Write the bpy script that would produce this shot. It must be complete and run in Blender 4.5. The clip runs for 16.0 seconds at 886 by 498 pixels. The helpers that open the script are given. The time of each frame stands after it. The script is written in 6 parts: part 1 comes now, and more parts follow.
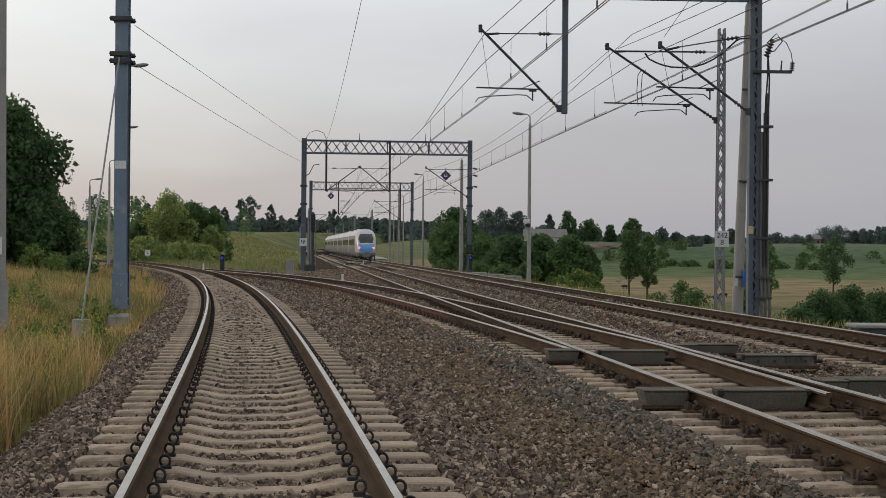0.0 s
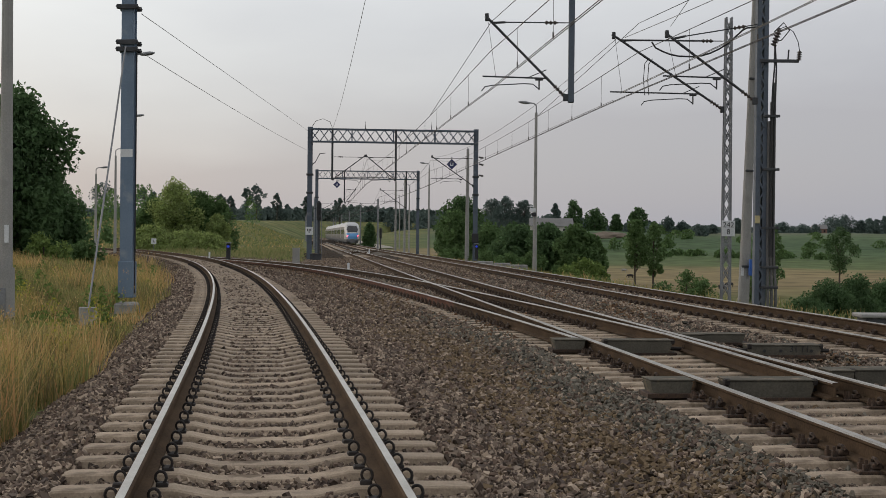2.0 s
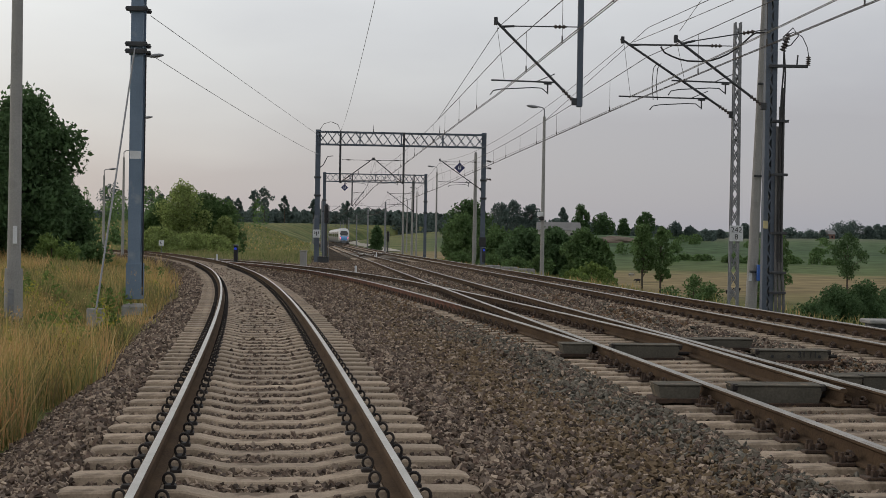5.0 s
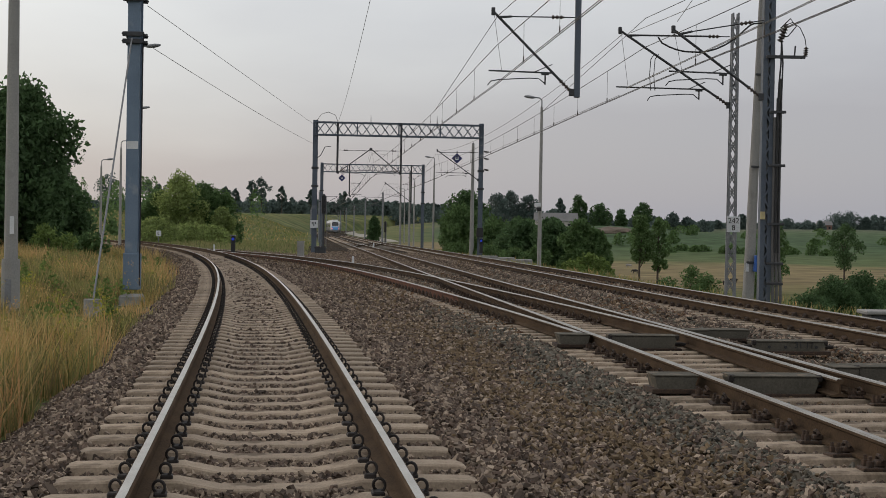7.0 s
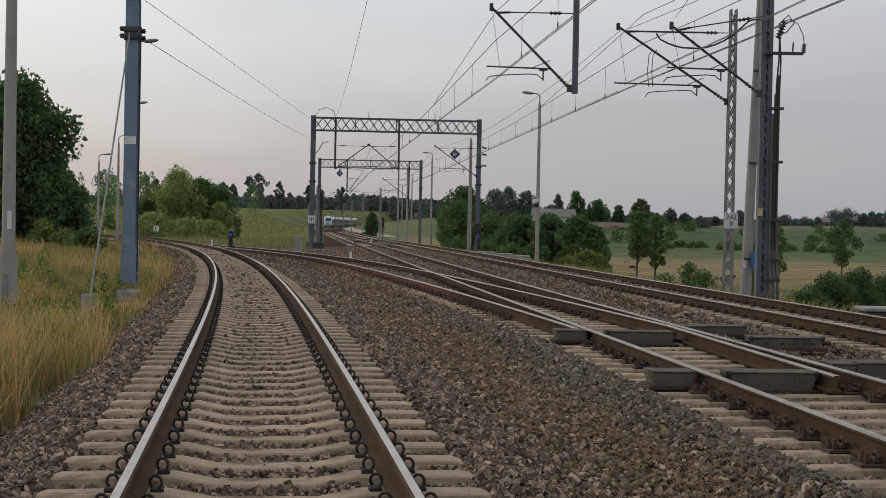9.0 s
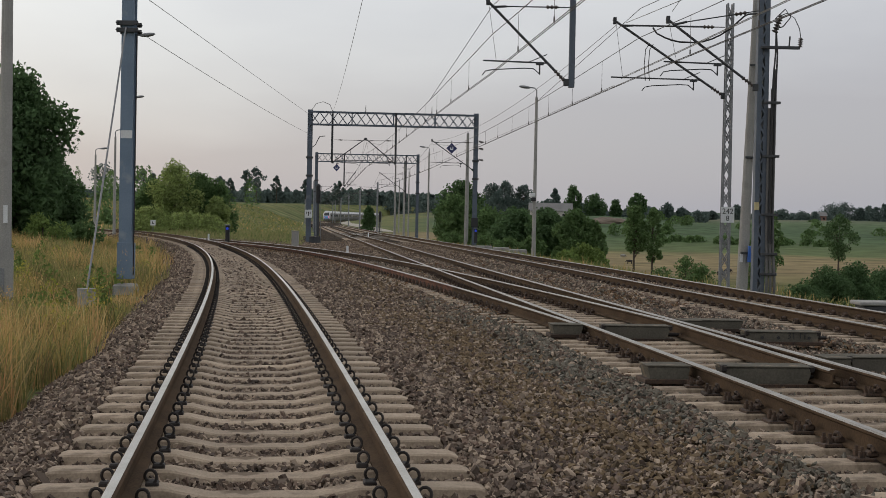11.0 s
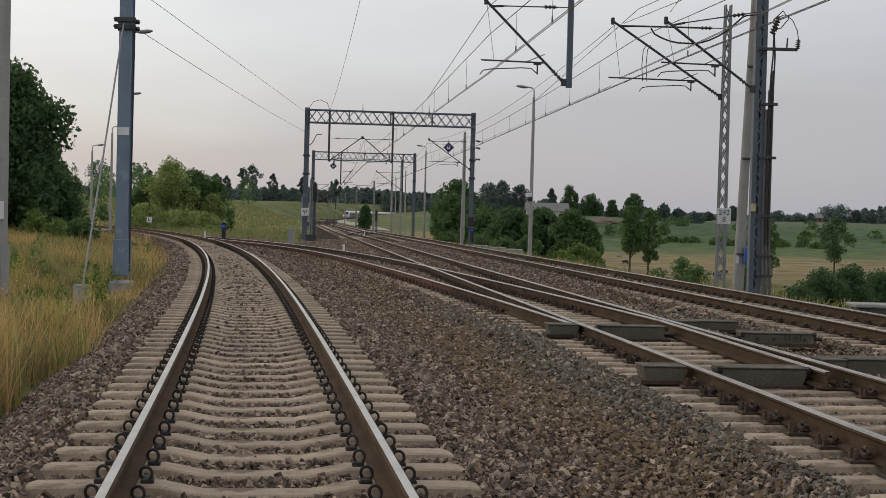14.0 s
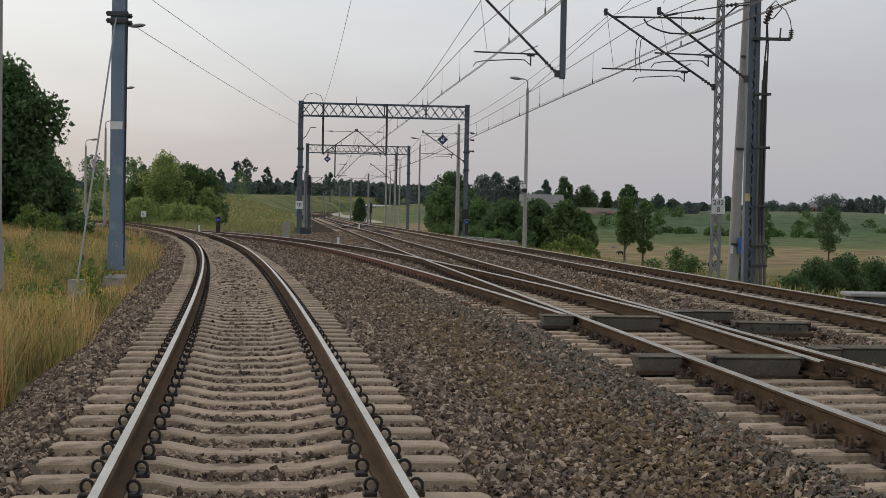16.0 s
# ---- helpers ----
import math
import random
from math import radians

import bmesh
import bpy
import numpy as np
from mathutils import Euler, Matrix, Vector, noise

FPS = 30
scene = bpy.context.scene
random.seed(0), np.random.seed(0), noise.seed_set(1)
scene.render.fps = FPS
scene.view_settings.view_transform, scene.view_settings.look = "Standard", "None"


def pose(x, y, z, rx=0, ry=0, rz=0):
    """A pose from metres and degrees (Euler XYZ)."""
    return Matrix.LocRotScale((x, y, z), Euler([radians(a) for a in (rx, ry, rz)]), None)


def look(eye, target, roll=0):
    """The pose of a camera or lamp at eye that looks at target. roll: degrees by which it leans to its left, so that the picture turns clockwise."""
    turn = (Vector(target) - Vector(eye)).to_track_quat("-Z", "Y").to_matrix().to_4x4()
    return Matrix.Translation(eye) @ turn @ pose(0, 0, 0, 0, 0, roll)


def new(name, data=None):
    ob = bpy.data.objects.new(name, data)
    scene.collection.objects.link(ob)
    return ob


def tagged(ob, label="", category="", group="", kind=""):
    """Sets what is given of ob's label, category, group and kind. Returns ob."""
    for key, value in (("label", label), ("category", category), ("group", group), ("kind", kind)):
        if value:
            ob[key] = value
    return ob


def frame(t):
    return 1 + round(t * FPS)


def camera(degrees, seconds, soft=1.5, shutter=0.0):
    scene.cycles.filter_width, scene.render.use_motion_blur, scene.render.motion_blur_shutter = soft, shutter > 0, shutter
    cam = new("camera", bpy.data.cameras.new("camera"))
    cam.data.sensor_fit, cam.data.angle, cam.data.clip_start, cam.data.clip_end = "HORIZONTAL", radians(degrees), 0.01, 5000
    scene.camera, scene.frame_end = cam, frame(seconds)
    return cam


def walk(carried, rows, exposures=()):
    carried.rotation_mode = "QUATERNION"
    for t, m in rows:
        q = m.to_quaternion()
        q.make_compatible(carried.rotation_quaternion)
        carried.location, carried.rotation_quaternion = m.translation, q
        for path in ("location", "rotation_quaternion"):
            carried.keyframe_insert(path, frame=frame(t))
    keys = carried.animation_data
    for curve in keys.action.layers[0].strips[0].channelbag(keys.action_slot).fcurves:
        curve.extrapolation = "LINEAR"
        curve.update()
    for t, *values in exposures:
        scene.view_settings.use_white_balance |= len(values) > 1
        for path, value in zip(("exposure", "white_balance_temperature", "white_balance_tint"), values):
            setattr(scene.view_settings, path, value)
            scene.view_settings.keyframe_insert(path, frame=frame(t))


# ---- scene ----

# ================= camera and its walk =================
# (seconds, yaw, pitch, lean in degrees, sideways drift in metres): a phone held by hand beside the rails
EYE_Z = 1.37
PATH = [
    (0.0, 0.0, -0.112, 0.493, 0.007), (0.5, 0.031, -0.448, 0.14, 0.007), (1.0, 0.027, -0.582, 0.318, 0.004),
    (1.5, -0.009, -0.468, 0.454, 0.005), (2.0, 0.223, -0.55, 0.6, 0.0), (2.5, 0.195, -0.538, 0.644, 0.0),
    (3.0, 0.431, -0.464, 0.838, -0.004), (3.5, 0.546, -0.124, 1.054, -0.011), (4.0, 0.533, -0.214, 0.931, -0.015),
    (4.8, 0.51, -0.38, 0.93, -0.013), (5.7, 0.47, -0.55, 0.89, -0.011), (6.5, 0.426, -0.69, 0.859, -0.008),
    (7.0, 0.397, -0.787, 0.971, -0.008), (7.5, 0.385, -0.879, 0.812, -0.002), (8.0, 0.358, -0.98, 0.808, -0.002),
    (8.5, 0.323, -0.973, 1.048, -0.006), (9.0, 0.302, -0.953, 1.086, -0.007), (9.8, 0.25, -1.04, 1.09, -0.001),
    (10.7, 0.2, -1.14, 1.09, 0.005), (11.5, 0.151, -1.213, 1.086, 0.007), (12.0, 0.125, -1.119, 1.077, 0.003),
    (12.5, 0.1, -1.251, 1.105, 0.005), (13.0, 0.066, -1.31, 1.132, 0.005), (13.5, 0.054, -1.386, 1.266, 0.006),
    (14.0, 0.029, -1.21, 1.508, 0.0), (14.5, -0.013, -1.189, 1.363, 0.003), (15.0, -0.107, -1.323, 1.344, 0.003),
    (15.5, -0.126, -1.421, 1.384, 0.003), (16.0, -0.181, -1.512, 1.097, 0.005)]


def aim(yaw, pitch, lean, drift):
    y, p = radians(yaw), radians(pitch)
    eye = Vector((drift, 0, EYE_Z))
    return look(eye, eye + Vector((-math.sin(y) * math.cos(p), math.cos(y) * math.cos(p), math.sin(p))) * 100, lean)


cam = camera(33.8, 16.0, soft=0.8)

# ================= sky and light =================
world = bpy.data.worlds.new("overcast_evening")
scene.world = world
world.use_nodes = True
wn, wl = world.node_tree.nodes, world.node_tree.links
wn.clear()
SUN_EL, SUN_AZ = radians(14), radians(-55)      # low behind thin cloud, to the west of the line
sky = wn.new("ShaderNodeTexSky")
sky.sky_type, sky.sun_disc, sky.sun_elevation, sky.sun_rotation = "NISHITA", False, SUN_EL, SUN_AZ
sky.air_density, sky.dust_density, sky.ozone_density = 1.0, 2.0, 1.5
cloud = wn.new("ShaderNodeMix")
cloud.data_type = "RGBA"
cloud.inputs[0].default_value = 0.70
# the veil of high cloud: thinner overhead and towards the low sun, faintly streaked
way, axes = wn.new("ShaderNodeTexCoord"), wn.new("ShaderNodeSeparateXYZ")
wl.new(way.outputs["Generated"], axes.inputs[0])
lift, thick = wn.new("ShaderNodeMath"), wn.new("ShaderNodeMath")
lift.operation = thick.operation = "MULTIPLY_ADD"
lift.inputs[1].default_value, lift.inputs[2].default_value = 4.0, 0.0
wl.new(axes.outputs["Z"], lift.inputs[0])
thick.inputs[1].default_value = -0.45
wl.new(axes.outputs["X"], thick.inputs[0])
wl.new(lift.outputs[0], thick.inputs[2])
streak, smear = wn.new("ShaderNodeTexNoise"), wn.new("ShaderNodeMapping")
smear.inputs["Scale"].default_value = (1.0, 1.0, 3.2)
streak.inputs["Scale"].default_value, streak.inputs["Detail"].default_value = 4.0, 6
wl.new(way.outputs["Generated"], smear.inputs["Vector"])
wl.new(smear.outputs[0], streak.inputs["Vector"])
puff = wn.new("ShaderNodeMath")
puff.operation, puff.inputs[1].default_value = "MULTIPLY_ADD", 0.42
wl.new(streak.outputs["Fac"], puff.inputs[0])
wl.new(thick.outputs[0], puff.inputs[2])
veil = wn.new("ShaderNodeValToRGB")
for q, (p, c) in zip((veil.color_ramp.elements[0], veil.color_ramp.elements[1], veil.color_ramp.elements.new(0.5)), ((0.12, (0.50, 0.51, 0.585)), (0.85, (0.56, 0.522, 0.565)), (0.45, (0.54, 0.52, 0.575)))):
    q.position, q.color = p, (*c, 1)
wl.new(puff.outputs[0], veil.inputs[0])
veil10 = wn.new("ShaderNodeVectorMath")
veil10.operation, veil10.inputs[3].default_value = "SCALE", 10.0
wl.new(veil.outputs[0], veil10.inputs[0])
wl.new(veil10.outputs[0], cloud.inputs[7])
bg, wout = wn.new("ShaderNodeBackground"), wn.new("ShaderNodeOutputWorld")
bg.inputs["Strength"].default_value = 0.1
wl.new(sky.outputs[0], cloud.inputs[6])
wl.new(cloud.outputs[2], bg.inputs["Color"])
wl.new(bg.outputs[0], wout.inputs["Surface"])
sun = new("sun", bpy.data.lights.new("sun", "SUN"))
sun.data.energy, sun.data.angle, sun.data.color = 0.6, radians(18), (1.0, 0.9, 0.82)
sun.matrix_world = look((80 * math.sin(SUN_AZ), 80 * math.cos(SUN_AZ), 80 * math.tan(SUN_EL)), (0, 0, 0))
scene.view_settings.exposure = 0.0
walk(cam, [(t, aim(*v)) for t, *v in PATH], [(0.0, 0.0), (3.0, -0.03), (4.0, -0.07), (7.0, -0.07), (9.0, -0.04), (12.0, 0.04), (16.0, 0.08)])

# ================= materials =================


def mat(name, col, col2=None, rough=0.8, metal=0.0, scale=8.0, fine=60.0, bump=0.3, vary=0.0, island=0.0, stain=None, spec=0.5, depth=0.01, thin=0.0):
    """Two scales of noise between col and col2, relief, and a change from object to object or from piece to piece."""
    m = bpy.data.materials.new(name)
    m.use_nodes = True
    n, l = m.node_tree.nodes, m.node_tree.links
    b = n["Principled BSDF"]
    tc = n.new("ShaderNodeTexCoord")
    col2 = col2 or tuple(c * 0.7 for c in col)
    n1, n2 = n.new("ShaderNodeTexNoise"), n.new("ShaderNodeTexNoise")
    n1.inputs["Scale"].default_value, n2.inputs["Scale"].default_value = scale, fine
    n1.inputs["Detail"].default_value, n2.inputs["Detail"].default_value = 4, 3
    for q in (n1, n2):
        l.new(tc.outputs["Object"], q.inputs["Vector"])
    add = n.new("ShaderNodeMath")
    add.operation = "MULTIPLY_ADD"
    add.inputs[1].default_value = 0.5
    l.new(n2.outputs["Fac"], add.inputs[0])
    half = n.new("ShaderNodeMath")
    half.operation = "MULTIPLY"
    half.inputs[1].default_value = 0.5
    l.new(n1.outputs["Fac"], half.inputs[0])
    l.new(half.outputs[0], add.inputs[2])
    ramp = n.new("ShaderNodeValToRGB")
    ramp.color_ramp.elements[0].position, ramp.color_ramp.elements[1].position = 0.36, 0.64
    ramp.color_ramp.elements[0].color, ramp.color_ramp.elements[1].color = (*col2, 1), (*col, 1)
    l.new(add.outputs[0], ramp.inputs[0])
    out = ramp.outputs[0]
    if stain:
        n3 = n.new("ShaderNodeTexNoise")
        n3.inputs["Scale"].default_value, n3.inputs["Detail"].default_value = stain[1], 5
        l.new(tc.outputs["Object"], n3.inputs["Vector"])
        r3 = n.new("ShaderNodeValToRGB")
        r3.color_ramp.elements[0].position, r3.color_ramp.elements[1].position = stain[2], stain[2] + 0.12
        mx = n.new("ShaderNodeMix")
        mx.data_type = "RGBA"
        mx.inputs[7].default_value = (*stain[0], 1)
        l.new(n3.outputs["Fac"], r3.inputs[0])
        l.new(r3.outputs[0], mx.inputs[0])
        l.new(out, mx.inputs[6])
        out = mx.outputs[2]
    if vary or island:
        hs = n.new("ShaderNodeHueSaturation")
        src = n.new("ShaderNodeNewGeometry").outputs["Random Per Island"] if island else n.new("ShaderNodeObjectInfo").outputs["Random"]
        mr = n.new("ShaderNodeMapRange")
        v = island or vary
        mr.inputs["To Min"].default_value, mr.inputs["To Max"].default_value = 1 - v, 1 + v
        l.new(src, mr.inputs["Value"])
        l.new(mr.outputs[0], hs.inputs["Value"])
        l.new(out, hs.inputs["Color"])
        out = hs.outputs[0]
    l.new(out, b.inputs["Base Color"])
    b.inputs["Roughness"].default_value, b.inputs["Metallic"].default_value = rough, metal
    b.inputs["Specular IOR Level"].default_value = spec
    if thin:
        tr, ms = n.new("ShaderNodeBsdfTranslucent"), n.new("ShaderNodeMixShader")
        ms.inputs[0].default_value = thin
        l.new(out, tr.inputs["Color"])
        l.new(b.outputs[0], ms.inputs[1])
        l.new(tr.outputs[0], ms.inputs[2])
        l.new(ms.outputs[0], n["Material Output"].inputs["Surface"])
    if bump:
        bp = n.new("ShaderNodeBump")
        bp.inputs["Strength"].default_value, bp.inputs["Distance"].default_value = bump, depth
        l.new(add.outputs[0], bp.inputs["Height"])
        l.new(bp.outputs[0], b.inputs["Normal"])
    return m


def glow(name, col, power):
    m = bpy.data.materials.new(name)
    m.use_nodes = True
    b = m.node_tree.nodes["Principled BSDF"]
    b.inputs["Base Color"].default_value = (*col, 1)
    b.inputs["Emission Color"].default_value, b.inputs["Emission Strength"].default_value = (*col, 1), power
    return m


def mixed(name, cols, rough=0.9, thin=0.0, patch=None, fine=50, bump=0.3):
    """Each loose piece takes one of several colours; patch: a second tint in broad drifts."""
    m = bpy.data.materials.new(name)
    m.use_nodes = True
    n, l = m.node_tree.nodes, m.node_tree.links
    b = n["Principled BSDF"]
    ramp = n.new("ShaderNodeValToRGB")
    e = ramp.color_ramp.elements
    for i, c in enumerate(cols):
        q = e[i] if i < 2 else e.new(0.5)
        q.position, q.color = i / (len(cols) - 1), (*c, 1)
    l.new(n.new("ShaderNodeNewGeometry").outputs["Random Per Island"], ramp.inputs[0])
    out = ramp.outputs[0]
    tc = n.new("ShaderNodeTexCoord")
    if patch:
        nz, rp, mx = n.new("ShaderNodeTexNoise"), n.new("ShaderNodeValToRGB"), n.new("ShaderNodeMix")
        nz.inputs["Scale"].default_value, nz.inputs["Detail"].default_value = patch[1], 4
        rp.color_ramp.elements[0].position, rp.color_ramp.elements[1].position = 0.42, 0.62
        mx.data_type, mx.blend_type = "RGBA", "MULTIPLY"
        mx.inputs[7].default_value = (*patch[0], 1)
        l.new(tc.outputs["Object"], nz.inputs["Vector"])
        l.new(nz.outputs["Fac"], rp.inputs[0])
        l.new(rp.outputs[0], mx.inputs[0])
        l.new(out, mx.inputs[6])
        out = mx.outputs[2]
    l.new(out, b.inputs["Base Color"])
    b.inputs["Roughness"].default_value, b.inputs["Specular IOR Level"].default_value = rough, 0.25
    if bump:
        nf, bp = n.new("ShaderNodeTexNoise"), n.new("ShaderNodeBump")
        nf.inputs["Scale"].default_value = fine
        bp.inputs["Strength"].default_value, bp.inputs["Distance"].default_value = bump, 0.01
        l.new(tc.outputs["Object"], nf.inputs["Vector"])
        l.new(nf.outputs["Fac"], bp.inputs["Height"])
        l.new(bp.outputs[0], b.inputs["Normal"])
    if thin:
        tr, ms = n.new("ShaderNodeBsdfTranslucent"), n.new("ShaderNodeMixShader")
        ms.inputs[0].default_value = thin
        l.new(out, tr.inputs["Color"])
        l.new(b.outputs[0], ms.inputs[1])
        l.new(tr.outputs[0], ms.inputs[2])
        l.new(ms.outputs[0], n["Material Output"].inputs["Surface"])
    return m


M_STONE = mixed("purple_grey_stone", [(0.041, 0.031, 0.024), (0.107, 0.077, 0.059), (0.177, 0.125, 0.095), (0.075, 0.056, 0.047), (0.296, 0.221, 0.166), (0.141, 0.097, 0.070), (0.061, 0.045, 0.037), (0.399, 0.310, 0.232)], 0.9)
M_OCHRE = mixed("ochre_stained_stone", [(0.047, 0.035, 0.022), (0.123, 0.087, 0.053), (0.191, 0.135, 0.080), (0.083, 0.065, 0.042), (0.286, 0.218, 0.145), (0.142, 0.101, 0.062)], 0.9)
M_GREYSTONE = mixed("fresh_grey_stone", [(0.039, 0.036, 0.029), (0.107, 0.100, 0.080), (0.175, 0.159, 0.130), (0.069, 0.064, 0.052), (0.310, 0.276, 0.228), (0.125, 0.104, 0.079)], 0.9)
M_RUSTSTONE = mixed("rust_stained_stone", [(0.074, 0.040, 0.024), (0.160, 0.088, 0.047), (0.114, 0.077, 0.045), (0.059, 0.041, 0.030), (0.232, 0.155, 0.097)], 0.9)
M_GRASS = mixed("dry_grass", [(0.265, 0.217, 0.077), (0.531, 0.389, 0.164), (0.707, 0.515, 0.254), (0.584, 0.326, 0.155), (0.372, 0.307, 0.118), (0.760, 0.651, 0.418), (0.566, 0.379, 0.181)], 0.9, 0.35, patch=((0.584, 0.740, 0.473), 0.6), bump=0)
M_GREENGRASS = mixed("green_weeds", [(0.141, 0.167, 0.056), (0.230, 0.249, 0.085), (0.334, 0.312, 0.124), (0.186, 0.215, 0.071), (0.371, 0.291, 0.142)], 0.9, 0.35, patch=((0.593, 0.554, 0.568), 0.7), bump=0)


def ballast_material():
    """Packed stones: each cell its own tone, shade of the joints put into the colour, broad drifts of ochre."""
    m = bpy.data.materials.new("ballast")
    m.use_nodes = True
    n, l = m.node_tree.nodes, m.node_tree.links
    b = n["Principled BSDF"]
    tc = n.new("ShaderNodeTexCoord")
    vor, sep, ramp = n.new("ShaderNodeTexVoronoi"), n.new("ShaderNodeSeparateColor"), n.new("ShaderNodeValToRGB")
    vor.inputs["Scale"].default_value = 15
    l.new(tc.outputs["Object"], vor.inputs["Vector"])
    l.new(vor.outputs["Color"], sep.inputs[0])
    e = ramp.color_ramp.elements
    # tones well below the loose stones': the shade in their gaps is painted in
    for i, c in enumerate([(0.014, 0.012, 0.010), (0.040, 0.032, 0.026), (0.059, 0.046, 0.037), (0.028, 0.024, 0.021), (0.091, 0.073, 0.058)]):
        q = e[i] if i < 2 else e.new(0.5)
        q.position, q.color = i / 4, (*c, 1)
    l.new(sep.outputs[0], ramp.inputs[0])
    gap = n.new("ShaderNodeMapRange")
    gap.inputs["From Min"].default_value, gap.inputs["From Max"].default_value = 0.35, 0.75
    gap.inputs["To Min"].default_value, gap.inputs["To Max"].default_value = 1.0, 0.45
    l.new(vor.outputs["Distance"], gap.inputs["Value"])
    nz, rp, mx = n.new("ShaderNodeTexNoise"), n.new("ShaderNodeValToRGB"), n.new("ShaderNodeMix")
    nz.inputs["Scale"].default_value, nz.inputs["Detail"].default_value = 0.25, 5
    rp.color_ramp.elements[0].position, rp.color_ramp.elements[1].position = 0.45, 0.62
    mx.data_type, mx.blend_type = "RGBA", "MULTIPLY"
    mx.inputs[7].default_value = (1.0, 0.86, 0.62, 1)
    l.new(tc.outputs["Object"], nz.inputs["Vector"])
    l.new(nz.outputs["Fac"], rp.inputs[0])
    l.new(rp.outputs[0], mx.inputs[0])
    l.new(ramp.outputs[0], mx.inputs[6])
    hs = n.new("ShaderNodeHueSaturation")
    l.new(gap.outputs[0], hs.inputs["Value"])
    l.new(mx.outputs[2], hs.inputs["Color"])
    l.new(hs.outputs[0], b.inputs["Base Color"])
    bp = n.new("ShaderNodeBump")
    bp.inputs["Strength"].default_value, bp.inputs["Distance"].default_value = 1.0, 0.03
    bp.invert = True
    l.new(vor.outputs["Distance"], bp.inputs["Height"])
    l.new(bp.outputs[0], b.inputs["Normal"])
    b.inputs["Roughness"].default_value, b.inputs["Specular IOR Level"].default_value = 0.95, 0.05
    return m


M_VERGE = mixed("olive_verge_grass", [(0.125, 0.169, 0.062), (0.200, 0.231, 0.088), (0.263, 0.250, 0.112), (0.156, 0.206, 0.075), (0.338, 0.294, 0.150)], 0.9, 0.3, patch=((0.938, 1.000, 0.875), 0.12), bump=0)
M_BALLAST = ballast_material()
M_SLEEPER = mat("sleeper_concrete", (0.385, 0.302, 0.222), (0.235, 0.180, 0.128), 0.92, scale=5, fine=60, bump=0.6, vary=0.2, stain=((0.13, 0.092, 0.06), 4.0, 0.55))
M_RAIL = mat("rusty_rail", (0.096, 0.064, 0.040), (0.050, 0.034, 0.023), 0.92, scale=2, fine=50, bump=0.3, spec=0.06)
M_REDRAIL = mat("red_rusted_rail", (0.155, 0.07, 0.045), (0.08, 0.042, 0.03), 0.92, scale=2, fine=50, bump=0.3, spec=0.15)
M_HEAD = mat("worn_rail_head", (0.55, 0.53, 0.49), (0.36, 0.34, 0.305), 0.38, 1.0, scale=3, fine=90, bump=0.05)
M_DULL = mat("dull_rail_head", (0.36, 0.34, 0.31), (0.17, 0.155, 0.135), 0.42, 1.0, scale=3, fine=90, bump=0.08)
M_CLIP = mat("dark_spring_steel", (0.035, 0.028, 0.025), (0.018, 0.015, 0.014), 0.75, 0.3, scale=20, fine=90, bump=0.2, vary=0.3)
M_PLATE = mat("rusty_fastening", (0.075, 0.044, 0.027), (0.022, 0.016, 0.013), 0.9, 0.1, scale=20, fine=90, bump=0.4, vary=0.3)
M_TROUGH = mat("grey_steel_cover", (0.115, 0.104, 0.083), (0.065, 0.060, 0.049), 0.9, 0.0, scale=3, fine=50, bump=0.3, stain=((0.20, 0.155, 0.11), 5.0, 0.57), spec=0.15)
M_BLUE = mat("blue_grey_paint", (0.15, 0.205, 0.275), (0.105, 0.15, 0.21), 0.6, 0.0, scale=1.5, fine=30, bump=0.08, stain=((0.24, 0.27, 0.3), 2.0, 0.62))
M_SLATE = mat("slate_grey_paint", (0.085, 0.105, 0.135), (0.06, 0.075, 0.098), 0.65, 0.0, scale=1.5, fine=30, bump=0.08, stain=((0.14, 0.15, 0.165), 2.0, 0.62))
M_GALV = mat("galvanised_steel", (0.25, 0.255, 0.265), (0.15, 0.155, 0.165), 0.6, 0.2, scale=3, fine=40, bump=0.1)
M_DARK = mat("dark_steel", (0.06, 0.062, 0.066), (0.035, 0.036, 0.04), 0.7, 0.2, scale=3, fine=40, bump=0.1)
M_CONC = mat("pole_concrete", (0.33, 0.32, 0.30), (0.22, 0.215, 0.205), 0.9, scale=1.2, fine=40, bump=0.25, stain=((0.17, 0.165, 0.16), 1.2, 0.58))
M_THINWIRE = mat("grey_cable", (0.16, 0.155, 0.15), None, 0.6, 0.2, bump=0)
M_WIRE = mat("copper_wire", (0.07, 0.06, 0.055), None, 0.6, 0.3, bump=0)
M_INSUL = mat("brown_insulator", (0.05, 0.035, 0.03), None, 0.35, bump=0)
M_WHITE = mat("white_paint", (0.66, 0.67, 0.68), (0.5, 0.51, 0.52), 0.6, scale=2, fine=30, bump=0.05)
M_BLACK = mat("black_paint", (0.018, 0.018, 0.02), None, 0.6, bump=0)
M_SIGNBLUE = mat("blue_enamel", (0.02, 0.03, 0.12), (0.015, 0.02, 0.09), 0.4, bump=0)
M_YELLOW = mat("yellow_plate", (0.5, 0.42, 0.22), None, 0.6, bump=0)
M_LEAF = mat("dark_leaves", (0.099, 0.163, 0.069), (0.068, 0.117, 0.051), 0.85, scale=0.3, fine=3, bump=0, island=0.35, thin=0.45, spec=0.2)
M_LEAF2 = mat("fresh_leaves", (0.195, 0.265, 0.078), (0.129, 0.187, 0.055), 0.85, scale=0.4, fine=3, bump=0, island=0.35, thin=0.45, spec=0.2)
